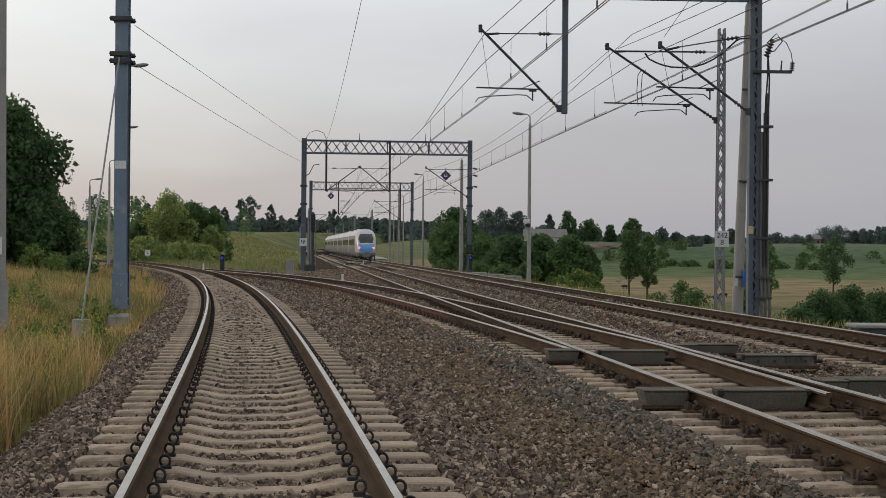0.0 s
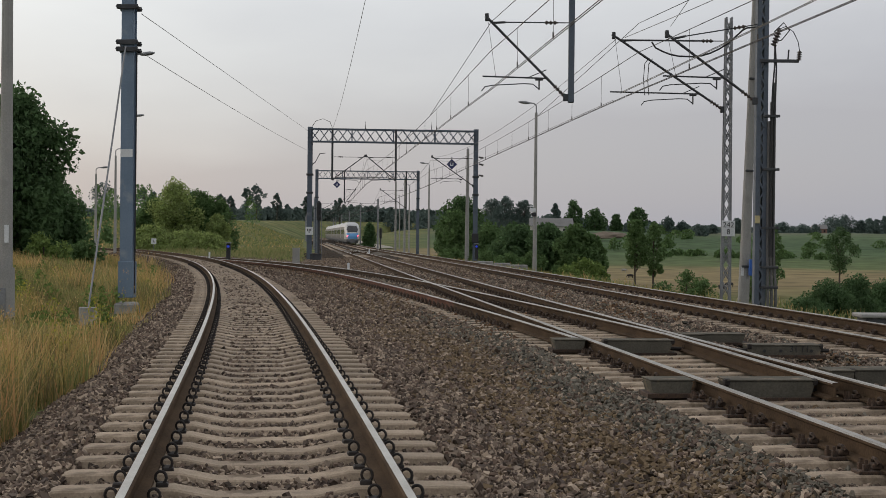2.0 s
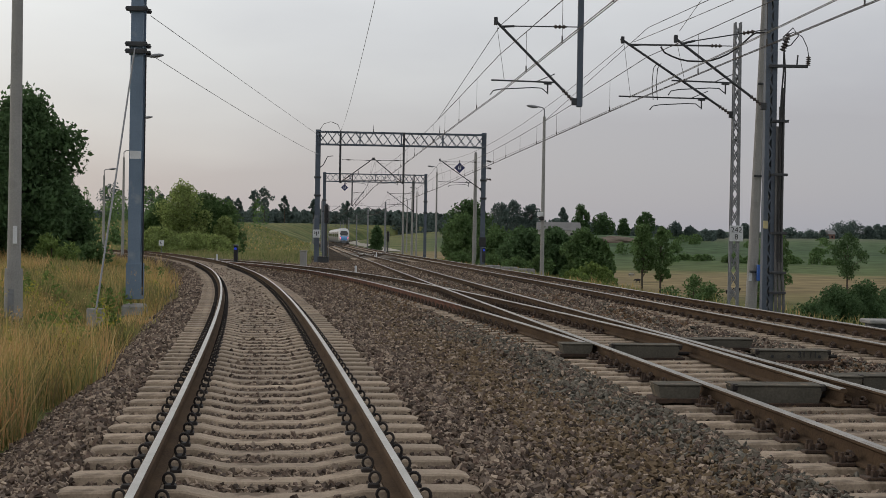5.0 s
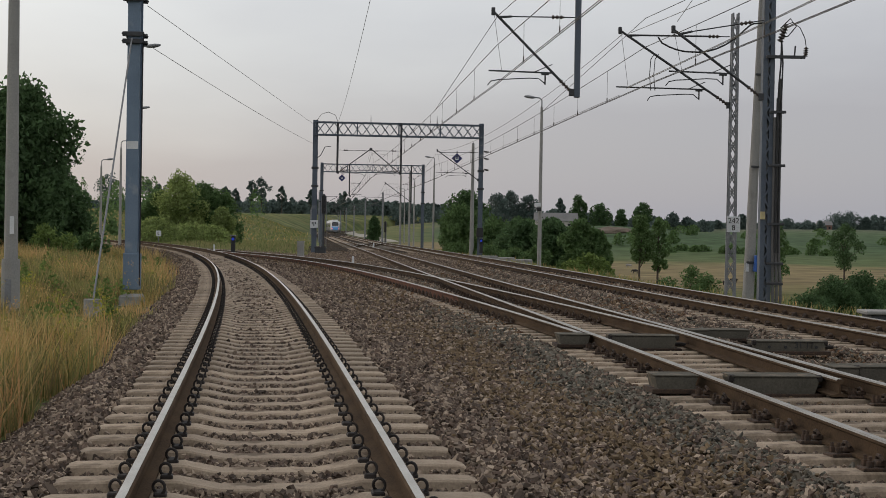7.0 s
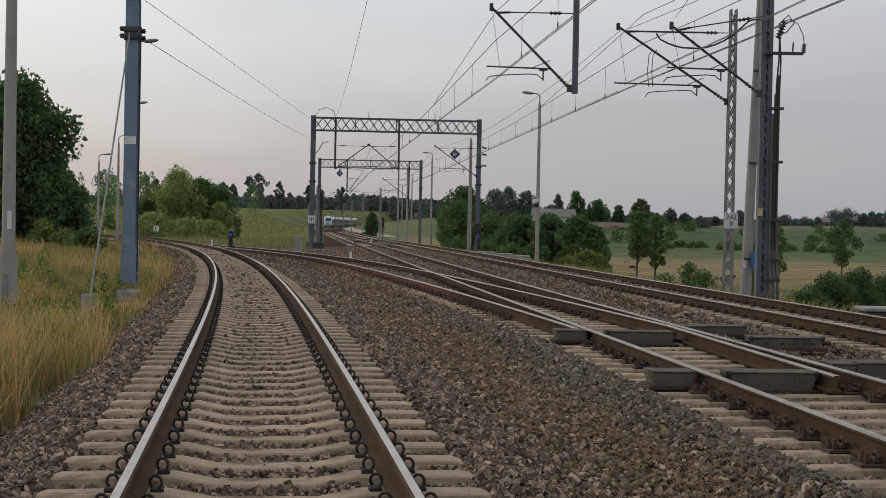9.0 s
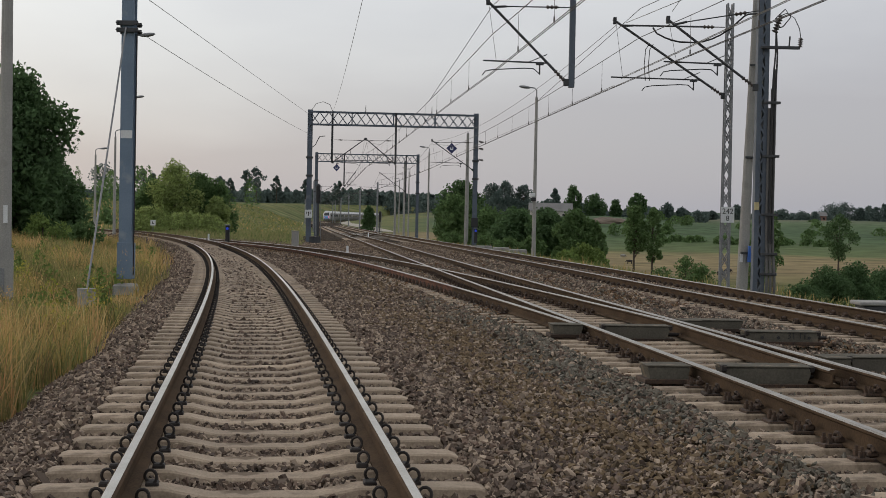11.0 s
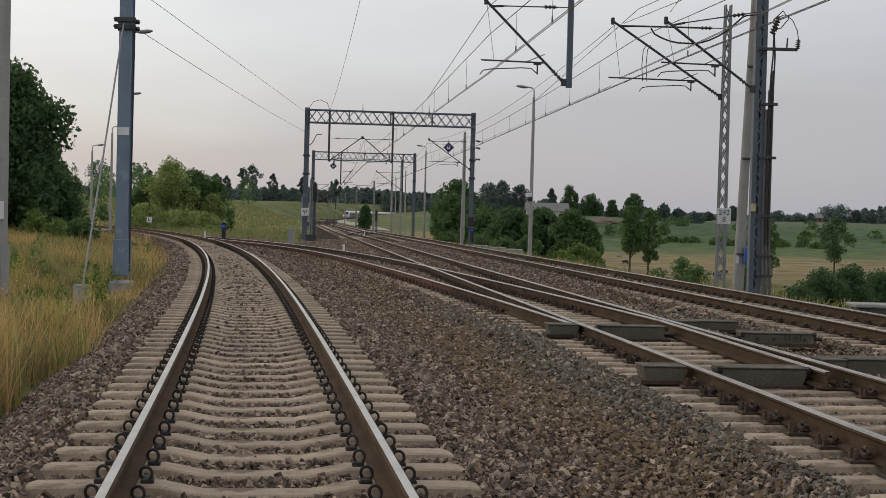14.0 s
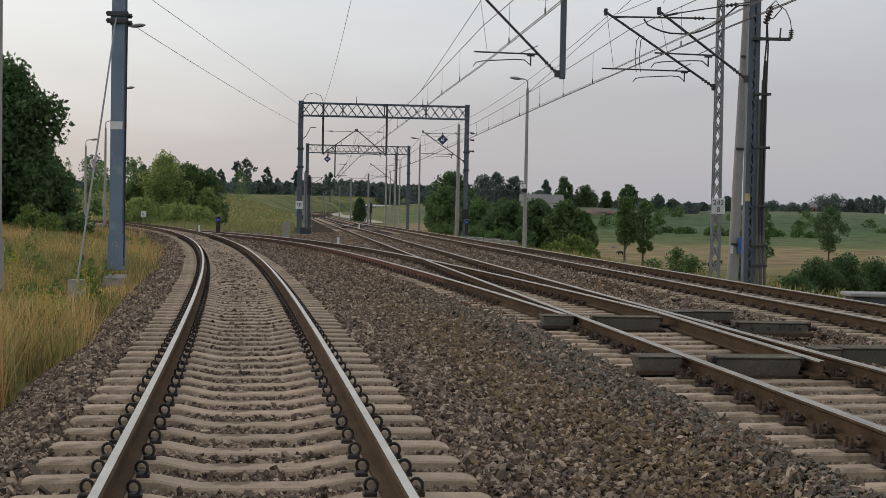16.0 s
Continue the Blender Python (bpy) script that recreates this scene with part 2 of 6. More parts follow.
M_LEAF3 = mat("mid_leaves", (0.137, 0.211, 0.082), (0.088, 0.147, 0.056), 0.85, scale=0.3, fine=3, bump=0, island=0.35, thin=0.45, spec=0.2)
M_WILLOW = mat("willow_leaves", (0.312, 0.375, 0.131), (0.206, 0.263, 0.094), 0.85, scale=0.4, fine=3, bump=0, island=0.35, thin=0.5, spec=0.2)
# far foliage: aerial haze is mixed into the colour, paler and bluer
M_FAR = mat("hazed_foliage", (0.135, 0.175, 0.155), (0.10, 0.135, 0.125), 0.95, scale=0.05, fine=0.6, bump=0, island=0.15, thin=0.45, spec=0.1)
M_BARK = mat("bark", (0.09, 0.07, 0.055), (0.05, 0.04, 0.03), 0.95, scale=4, fine=30, bump=0.6)

# ================= mesh helpers =================


def part(name, bm, m, parent=None, label=""):
    me = bpy.data.meshes.new(name)
    bmesh.ops.recalc_face_normals(bm, faces=bm.faces)
    bm.to_mesh(me)
    bm.free()
    me.materials.append(m)
    ob = new(name, me)
    if parent:
        ob.parent = parent
    return tagged(ob, label)


def mesh_part(name, verts, faces, m, parent=None, label="", smooth=False):
    me = bpy.data.meshes.new(name)
    me.from_pydata(verts, [], faces)
    me.materials.append(m)
    if smooth:
        me.polygons.foreach_set("use_smooth", [True] * len(me.polygons))
    me.update()
    ob = new(name, me)
    if parent:
        ob.parent = parent
    return tagged(ob, label)


def share(name, me, m, parent):
    """A further object on a mesh that is already there, at pose m in its parent's space."""
    ob = new(name, me)
    ob.parent = parent
    ob.matrix_basis = m
    return ob


def thing(name, at, label, category, group="", kind=""):
    ob = new(name)
    ob.empty_display_size = 0.2
    ob.matrix_basis = at if isinstance(at, Matrix) else Matrix.Translation(at)
    return tagged(ob, label, category, group, kind)


def box(bm, x0, x1, y0, y1, z0, z1, bevel=0.0, m=None):
    r = bmesh.ops.create_cube(bm, size=1)
    t = Matrix.Translation(((x0 + x1) / 2, (y0 + y1) / 2, (z0 + z1) / 2)) @ Matrix.Diagonal((x1 - x0, y1 - y0, z1 - z0, 1))
    bmesh.ops.transform(bm, matrix=(m @ t) if m else t, verts=r["verts"])
    if bevel:
        es = list({e for v in r["verts"] for e in v.link_edges})
        bmesh.ops.bevel(bm, geom=es, offset=bevel, segments=1, affect="EDGES")
    return bm


def tube(bm, pts, r, n=8, r1=None):
    """A round bar along points; r1: the far end's radius."""
    pts = [Vector(p) for p in pts]
    r1 = r if r1 is None else r1
    rings = []
    side = None
    for i, p in enumerate(pts):
        d = (pts[min(i + 1, len(pts) - 1)] - pts[max(i - 1, 0)]).normalized()
        if side is None:
            side = d.orthogonal().normalized()
        side = (side - d * side.dot(d)).normalized()
        up = d.cross(side)
        rr = r + (r1 - r) * i / max(1, len(pts) - 1)
        rings.append([bm.verts.new(p + (side * math.cos(a) + up * math.sin(a)) * rr) for a in (2 * math.pi * k / n for k in range(n))])
    for a, b in zip(rings, rings[1:]):
        for k in range(n):
            bm.faces.new((a[k], a[(k + 1) % n], b[(k + 1) % n], b[k]))
    bm.faces.new(rings[0][::-1])
    bm.faces.new(rings[-1])
    return bm


def bar(bm, p, q, w, h):
    """A square bar from p to q."""
    p, q = Vector(p), Vector(q)
    d = q - p
    m = Matrix.Translation((p + q) / 2) @ d.to_track_quat("Y", "Z").to_matrix().to_4x4()
    return box(bm, -w / 2, w / 2, -d.length / 2, d.length / 2, -h / 2, h / 2, m=m)


def prism(bm, poly, z0, z1):
    lo, hi = [bm.verts.new((x, y, z0)) for x, y in poly], [bm.verts.new((x, y, z1)) for x, y in poly]
    for k in range(len(poly)):
        bm.faces.new((lo[k], lo[(k + 1) % len(poly)], hi[(k + 1) % len(poly)], hi[k]))
    bm.faces.new(lo[::-1])
    bm.faces.new(hi)
    return bm


def B():
    return bmesh.new()



def as_mesh(bm, name, m):
    me = bpy.data.meshes.new(name)
    bmesh.ops.recalc_face_normals(bm, faces=bm.faces)
    bm.to_mesh(me)
    bm.free()
    me.materials.append(m)
    return me


# ================= the lie of the land =================
TRACK_Y = np.arange(-40.0, 1250.0, 2.0)


def grade(y):
    """Height of the main line's rails: a slight fall away from the camera."""
    return np.interp(y, [-50, 12, 45, 105, 190, 400, 600, 900], [0, 0, -0.06, -0.2, -0.5, -0.55, -0.35, -0.3])


def right_main(y):
    y = np.asarray(y, float)
    return np.where(y < 45, 8.9 - 0.1015 * y, np.where(y < 200, 4.3325 - 0.0978 * (y - 45), -10.8265 - 0.1038 * (y - 200))) + np.where(y > 522, (np.clip(y, 522, 900) - 522) ** 2 / 1800, 0) + np.where(y > 900, (y - 900) * 0.42, 0)


def left_main(y):
    return right_main(y) - 4.22


def siding(y):
    """The curved track beside the camera."""
    y = np.asarray(y, float)
    yy = np.clip(y, 0, 125)
    base = -6.064e-06 * yy ** 3 - 9.812e-05 * yy ** 2 - 0.13 * yy + 0.0608
    return base + np.where(y > 125, (y - 125) * -0.44, 0) + np.where(y < 0, y * -0.13, 0)


LINK = [(12, 3.46), (20.9, 2.52), (27.1, 1.50), (33.7, 0.36), (38.2, -0.45), (52.8, -3.02), (58.4, -4.32), (66.8, -6.55), (78.0, -10.15), (87.2, -13.65), (98.0, -18.3), (108.0, -22.9)]


def link(y):
    """The track that leaves the left main line for the siding."""
    ys, xs = zip(*LINK)
    k = np.polyfit(ys, xs, 5)
    return np.polyval(k, y)


def smooth(t):
    t = np.clip(t, 0, 1)
    return t * t * (3 - 2 * t)


def land(x, y):
    """Height of the ground, in metres over the siding's rails."""
    x, y = np.asarray(x, float), np.asarray(y, float)
    u = x / np.maximum(y, 40)
    mid = np.interp(y, [0, 60, 150, 300, 450, 600, 700, 800, 900, 1000, 1500, 4000], [-0.8, -1.0, -1.3, -1.3, -0.7, 0.5, 1.8, 4.2, 7, 9, 14, 20])
    west = np.interp(y, [0, 60, 130, 200, 300, 450, 700, 1000, 1500, 4000], [-0.55, -0.5, -0.6, -0.2, 2.0, 5.0, 7.5, 9, 14, 20])
    east = np.interp(y, [0, 60, 150, 370, 500, 700, 900, 1400, 2500, 4000], [-4.2, -4.8, -5.3, -5.0, -3.2, 0.5, 4.5, 11, 18, 20])
    rm = right_main(np.clip(y, -40, 1200))
    lw = np.minimum(siding(np.clip(y, -40, 125)), left_main(np.clip(y, -40, 1200)))
    lw = np.where(y > 125, left_main(np.clip(y, -40, 1200)), lw)
    z = mid + (east - mid) * smooth((u + 0.02) / 0.13) * smooth((x - rm - 3.0) / 16)
    left = np.maximum(lw - 2.6 - x, 0)
    z = np.where(left > 0, mid + (west - mid) * smooth(left / np.where(y > 130, 25, 3)), z)
    roll = 0.25 * np.sin(x * 0.07 + y * 0.013) * np.sin(y * 0.041) + 0.12 * np.sin(x * 0.31) * np.sin(y * 0.23 + 1)
    far = smooth((np.abs(x) - 20) / 30)
    z = z + roll * np.clip(far * 2, 0, 1) + far * smooth((y - 250) / 300) * (1.5 * np.sin(x * 0.012 + 1.3) * np.cos(y * 0.006))
    z = z + 6.5 * np.exp(-((x - 62) / 48) ** 2 - ((y - 560) / 95) ** 2) + 3.0 * np.exp(-((x - 190) / 110) ** 2 - ((y - 700) / 130) ** 2)
    bed = grade(y) - 0.62
    right = np.maximum(x - rm - 3.3, 0)
    near = 1 - smooth(np.maximum(left, right) / np.where(y > 130, 8.0, 2.2))
    return z + (bed - z) * near


# ================= ground =================
def grid_ground():
    ys = np.concatenate([np.arange(-60, 60, 2.0), np.arange(60, 200, 4.0), np.arange(200, 1000, 10.0), np.arange(1000, 4201, 100.0)])
    ts = np.concatenate([-np.geomspace(2600, 30, 40), np.arange(-29, 30, 1.0), np.geomspace(30, 2600, 40)])
    xs = ts[None, :] - 0.1 * np.clip(ys, 0, 600)[:, None]
    yy = np.repeat(ys[:, None], len(ts), 1)
    zz = land(xs, yy)
    v = np.stack([xs, yy, zz], -1).reshape(-1, 3)
    w = len(ts)
    f = [(r * w + c, r * w + c + 1, (r + 1) * w + c + 1, (r + 1) * w + c) for r in range(len(ys) - 1) for c in range(w - 1)]
    return v.tolist(), f


def field_material():
    m = bpy.data.materials.new("fields")
    m.use_nodes = True
    n, l = m.node_tree.nodes, m.node_tree.links
    b = n["Principled BSDF"]
    tc = n.new("ShaderNodeTexCoord")
    sep = n.new("ShaderNodeSeparateXYZ")
    l.new(tc.outputs["Object"], sep.inputs[0])
    wob = n.new("ShaderNodeTexNoise")
    wob.inputs["Scale"].default_value, wob.inputs["Detail"].default_value = 0.012, 4
    l.new(tc.outputs["Object"], wob.inputs["Vector"])
    wm = n.new("ShaderNodeMath")
    wm.operation, wm.inputs[1].default_value = "MULTIPLY_ADD", 160
    l.new(wob.outputs["Fac"], wm.inputs[0])
    l.new(sep.outputs["Y"], wm.inputs[2])
    mr = n.new("ShaderNodeMapRange")
    mr.inputs["From Min"].default_value, mr.inputs["From Max"].default_value = 80, 1280
    l.new(wm.outputs[0], mr.inputs["Value"])
    # strips of meadow, stubble and pasture, one behind the other
    cr = n.new("ShaderNodeValToRGB")
    stops = [(0.0, (0.085, 0.094, 0.034)), (0.13, (0.116, 0.114, 0.043)), (0.16, (0.193, 0.149, 0.076)), (0.235, (0.193, 0.153, 0.076)), (0.262, (0.093, 0.118, 0.043)),
             (0.40, (0.061, 0.098, 0.043)), (0.44, (0.052, 0.085, 0.040)), (0.52, (0.070, 0.106, 0.049)), (0.58, (0.091, 0.112, 0.063)), (0.66, (0.127, 0.126, 0.089)), (0.70, (0.066, 0.092, 0.054)), (1.0, (0.055, 0.078, 0.054))]
    e = cr.color_ramp.elements
    e[0].position, e[0].color = stops[0][0], (*stops[0][1], 1)
    e[1].position, e[1].color = stops[-1][0], (*stops[-1][1], 1)
    for p, c in stops[1:-1]:
        q = e.new(p)
        q.color = (*c, 1)
    l.new(mr.outputs[0], cr.inputs[0])
    west = n.new("ShaderNodeMapRange")
    west.inputs["From Min"].default_value, west.inputs["From Max"].default_value = -14, -4
    l.new(sep.outputs["X"], west.inputs["Value"])
    n2 = n.new("ShaderNodeTexNoise")
    n2.inputs["Scale"].default_value, n2.inputs["Detail"].default_value = 0.09, 6
    l.new(tc.outputs["Object"], n2.inputs["Vector"])
    r2 = n.new("ShaderNodeValToRGB")
    r2.color_ramp.elements[0].position, r2.color_ramp.elements[1].position = 0.38, 0.62
    r2.color_ramp.elements[0].color, r2.color_ramp.elements[1].color = (0.075, 0.10, 0.034, 1), (0.15, 0.145, 0.056, 1)
    l.new(n2.outputs["Fac"], r2.inputs[0])
    mx = n.new("ShaderNodeMix")
    mx.data_type = "RGBA"
    l.new(west.outputs[0], mx.inputs[0])
    l.new(r2.outputs[0], mx.inputs[6])
    l.new(cr.outputs[0], mx.inputs[7])
    n3 = n.new("ShaderNodeTexNoise")
    n3.inputs["Scale"].default_value, n3.inputs["Detail"].default_value = 0.16, 9
    l.new(tc.outputs["Object"], n3.inputs["Vector"])
    hs = n.new("ShaderNodeHueSaturation")
    mv = n.new("ShaderNodeMapRange")
    mv.inputs["From Min"].default_value, mv.inputs["From Max"].default_value = 0.3, 0.7
    mv.inputs["To Min"].default_value, mv.inputs["To Max"].default_value = 0.62, 1.38
    l.new(n3.outputs["Fac"], mv.inputs["Value"])
    l.new(mv.outputs[0], hs.inputs["Value"])
    l.new(mx.outputs[2], hs.inputs["Color"])
    l.new(hs.outputs[0], b.inputs["Base Color"])
    b.inputs["Roughness"].default_value = 0.95
    b.inputs["Specular IOR Level"].default_value = 0.1
    return m


gv, gf = grid_ground()
ground = tagged(mesh_part("ground", gv, gf, field_material(), smooth=True), "meadows, stubble fields and pasture rolling to the horizon", "ground", kind="structure")


def ballast_top(x, y):
    """Height of the crushed stone between and beside the tracks."""
    rm, sd = right_main(y), siding(np.minimum(y, 125))
    g = grade(y)
    z = np.full(np.shape(x), -0.30) + g
    # shoulder crests by each track
    full = np.interp(y, [24, 46], [0.268, 0.192])       # the cribs of the main lines fill up further out
    branch = np.where((y > 20) & (y < 104), np.minimum(link(np.clip(y, 20, 104)), left_main(y)), left_main(y))
    for c, zz, crib in ((sd, 0 * y, 0.268), (left_main(y), g, full), (rm, g, full), (branch, g, full)):
        d = np.abs(x - c)
        z = np.maximum(z, np.where(d < 1.28, zz - crib, np.where(d < 1.65, zz - 0.225, zz - 0.225 - (d - 1.65) * 0.45)))
    lo = np.minimum(sd, np.where(y > 118, left_main(y), sd))
    z = np.where(x < lo - 1.65, np.where(y < 118, 0 * y, g) - 0.222 - (lo - 1.65 - x) * 0.6, z)
    z = np.where(x > rm + 1.65, g - 0.222 - (x - rm - 1.65) * 0.6, z)
    return z


def ballast_bed():
    ys = np.concatenate([np.arange(-30, 60, 0.5), np.arange(60, 140, 1.0), np.arange(140, 1000, 6.0)])
    ts = np.linspace(0, 1, 60)
    lo = np.where(ys < 112, siding(np.minimum(ys, 125)), np.interp(ys, [112, 150], [-24.0, -15.0])) - 2.75
    lo = np.where(ys > 150, left_main(ys) - 2.75, np.minimum(lo, left_main(ys) - 2.75))
    hi = right_main(ys) + 2.75
    xs = lo[:, None] + (hi - lo)[:, None] * ts[None]
    yy = np.repeat(ys[:, None], len(ts), 1)
    zz = ballast_top(xs, yy) - 0.012 + 0.012 * np.sin(xs * 5.1 + yy * 1.3) * np.sin(yy * 3.7)
    v = np.stack([xs, yy, zz], -1).reshape(-1, 3)
    w = len(ts)
    f = [(r * w + c, r * w + c + 1, (r + 1) * w + c + 1, (r + 1) * w + c) for r in range(len(ys) - 1) for c in range(w - 1)]
    return v.tolist(), f


bv, bf = ballast_bed()
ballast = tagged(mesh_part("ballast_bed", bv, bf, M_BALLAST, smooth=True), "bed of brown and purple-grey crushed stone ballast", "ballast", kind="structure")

# ================= rails and sleepers =================
RAIL = [(-0.036, -0.014), (-0.025, -0.0015), (0.023, -0.0015), (0.036, -0.014), (0.036, -0.034), (0.009, -0.05), (0.009, -0.135), (0.075, -0.156), (0.075, -0.172), (-0.075, -0.172), (-0.075, -0.156), (-0.009, -0.135), (-0.009, -0.05), (-0.036, -0.034)]


def line_points(cx, cz, y0, y1, off, near=1.0):
    ys, y = [], y0
    while y < y1:
        ys.append(y)
        y += near if y < 130 else 6.0
    ys.append(y1)
    ys = np.array(ys)
    x = cx(ys)
    dx = (cx(ys + 0.5) - cx(ys - 0.5))
    nrm = np.stack([np.ones_like(dx), -dx], -1) / np.sqrt(1 + dx * dx)[:, None]
    return [Vector((x[i] + nrm[i, 0] * off, ys[i] + nrm[i, 1] * off, cz(ys[i]))) for i in range(len(ys))], [Vector((a, b, 0)) for a, b in nrm]


def rail(parent, cx, cz, y0, y1, off, body, label=""):
    pts, nr = line_points(cx, cz, y0, y1, off)
    v, f, k = [], [], len(RAIL)
    for p, n in zip(pts, nr):
        for a, h in RAIL:
            v.append(p + n * a + Vector((0, 0, h)))
    for i in range(len(pts) - 1):
        for j in range(k):
            f.append((i * k + j, i * k + (j + 1) % k, (i + 1) * k + (j + 1) % k, (i + 1) * k + j))
    f += [tuple(range(k)), tuple(range((len(pts) - 1) * k, len(pts) * k))[::-1]]
    ob = mesh_part("rail", v, f, body, parent, label)
    ob.data.materials.append(M_HEAD if cx is siding else M_DULL)
    for i in range(len(pts) - 1):
        for j in (0, 1) if cx is not siding else (1,):
            ob.data.polygons[i * k + j].material_index = 1
    return ob


def sleeper_mesh(half, dip=0.05):
    """A prestressed concrete sleeper: trapezoid in section, hollowed along the middle of its top."""
    bm = B()
    prof = [(-half, -0.205), (-half + 0.05, -0.188), (-0.95, -0.184), (-0.55, -0.184), (-0.3, -0.184 - dip), (0.3, -0.184 - dip), (0.55, -0.184), (0.95, -0.184), (half - 0.05, -0.188), (half, -0.205)]
    rings = []
    for x, z in prof:
        rings.append([bm.verts.new((x, -0.15, -0.36)), bm.verts.new((x, -0.115, z - 0.012)), bm.verts.new((x, -0.1, z)), bm.verts.new((x, 0.1, z)), bm.verts.new((x, 0.115, z - 0.012)), bm.verts.new((x, 0.15, -0.36))])
    for a, b in zip(rings, rings[1:]):
        for k in range(5):
            bm.faces.new((a[k], a[k + 1], b[k + 1], b[k]))
    bm.faces.new(rings[0][::-1])
    bm.faces.new(rings[-1])
    me = bpy.data.meshes.new("sleeper")
    bmesh.ops.recalc_face_normals(bm, faces=bm.faces)
    bm.to_mesh(me)
    bm.free()
    me.materials.append(M_SLEEPER)
    return me


def stations(cx, y0, y1, step):
    """Places along a track at even steps: y, x, heading."""
    out, y = [], y0
    while y < y1:
        dx = float(cx(y + 0.5) - cx(y - 0.5))
        out.append((y, float(cx(y)), -math.degrees(math.atan(dx))))
        y += step / math.sqrt(1 + dx * dx)
    return out


flat = lambda y: 0.0
level = lambda y: float(grade(y))
SL, SLFLAT, SLRUST = sleeper_mesh(1.3), sleeper_mesh(1.3, 0.012), sleeper_mesh(1.16, 0.012)
M_RUSTSLEEPER = mat("rust_stained_sleeper", (0.21, 0.145, 0.10), (0.115, 0.08, 0.056), 0.93, scale=4, fine=50, bump=0.5, vary=0.2, stain=((0.09, 0.06, 0.04), 2.0, 0.52))
SLRUST.materials.clear()
SLRUST.materials.append(M_RUSTSLEEPER)


def lay(name, cx, cz, y0, y1, label, sl, body, single, gap=0.6, first=None, skip=(0, 0), rails=True):
    tr = thing(name, (0, 0, 0), label, "railway track", "railway tracks", "structure")
    st = stations(cx, y0 if first is None else first, y1, gap)
    st = [q for q in st if not skip[0] < q[0] < skip[1]]
    many = []
    for i, (y, x, h) in enumerate(st):
        m = pose(x, y, cz(y), random.uniform(-0.3, 0.3), 0, h)
        if i < single:
            share("sleeper", sl, m, tr)
        else:
            many.append(m)
    if many:
        v, f = [], []
        base = [q.co.copy() for q in sl.vertices]
        fs = [tuple(p.vertices) for p in sl.polygons]
        for m in many:
            o = len(v)
            v += [m @ q for q in base]
            f += [tuple(o + a for a in p) for p in fs]
        tagged(mesh_part("far_sleepers", v, f, sl.materials[0], tr, "closely spaced concrete sleepers"), kind="stuff")
    for off in (-0.7535, 0.7535) if rails else ():
        rail(tr, cx, cz, y0, y1, off, body)
    return tr, st


siding_track, siding_st = lay("siding_track", siding, flat, -20, 125, "curving single track with concrete sleepers and worn rails", SL, M_RAIL, 224, first=-13.63)
right_track, right_st = lay("right_main_track", right_main, level, -20, 1000, "far main line track on concrete sleepers", SLFLAT, M_RAIL, 167, first=-14.06)
left_track, left_st = lay("left_main_track", left_main, level, -20, 1000, "main line track with a turnout, on concrete sleepers", SLFLAT, M_RAIL, 147, first=-14.09, skip=(20.5, 50))


# ---- the link from the turnout to the siding, and the crossover between the main lines ----
link_track, link_st = lay("link_track", link, level, 20.0, 104, "rusty red track curving from the turnout to the siding", SLRUST, M_REDRAIL, 70, first=50.0, rails=False)
rail(link_track, lambda y: np.minimum(link(y), left_main(y)), lambda y: level(y) - 0.004, 20.0, 31, -0.7535, M_RAIL, "stock rail leading to the link")
rail(link_track, link, lambda y: level(y) - 0.004, 31, 104, -0.7535, M_REDRAIL, "red rusted running rail")


def tongue(y):
    """The open switch blade hugs the stock rail, then follows the link."""
    return np.minimum(link(y), left_main(y) - np.interp(y, [13.9, 21, 30], [0.30, 0.14, 0.09]))


rail(link_track, tongue, lambda y: level(y) + 0.001, 13.9, 104, 0.7535, M_RAIL, "open switch blade and closure rail")
# long bearers under the turnout
y = 20.6
while y < 50:
    a, b = float(left_main(y)), float(min(link(y), left_main(y)))
    share("sleeper", SLFLAT, pose((a + b) / 2, y, level(y), 0, 0, 6.5) @ Matrix.Diagonal(((2.6 + a - b) / 2.6, 1, 1, 1)), left_track)
    y += 0.6


def cross(y):
    return left_main(y) + 4.22 * smooth((np.asarray(y, float) - 119.5) / 77)


crossover = thing("crossover_track", (0, 0, 0), "shiny crossover rails joining the two main lines", "railway track", "railway tracks", "structure")
for off in (-0.7535, 0.7535):
    rail(crossover, cross, lambda y: level(y) + 0.006, 121, 195, off, M_RAIL)
# flared wing rails at the two crossings, and long bearers that tie both tracks together
for yc, cx in ((148.0, lambda y: left_main(y) + 0.7535), (168.0, lambda y: right_main(y) - 0.7535)):
    for s in (-1, 1):
        wing = lambda y, cx=cx, s=s, yc=yc: cx(y) + s * (0.07 + 0.55 * np.clip((np.abs(np.asarray(y, float) - yc) - 3.0) / 4.0, 0, 1) ** 2)
        rail(crossover, wing, lambda y: level(y) + 0.01, yc - 7, yc + 7, 0.0, M_RAIL, "flared wing rail at the crossing")
bm = B()
for k in range(96):
    yy = 130 + k * 0.6
    box(bm, -3.4, 3.4, -0.13, 0.13, -0.36, -0.165, m=pose(float(left_main(yy)) + 2.11, yy, level(yy), 0, 0, 5.6))
tagged(part("long_bearers", bm, mat("dark_timber_bearer", (0.16, 0.13, 0.10), (0.08, 0.066, 0.052), 0.92, scale=3, fine=40, bump=0.4, island=0.3), crossover, "dark long bearers under the crossover"), kind="stuff")

# ================= poles, gantries and the overhead line =================


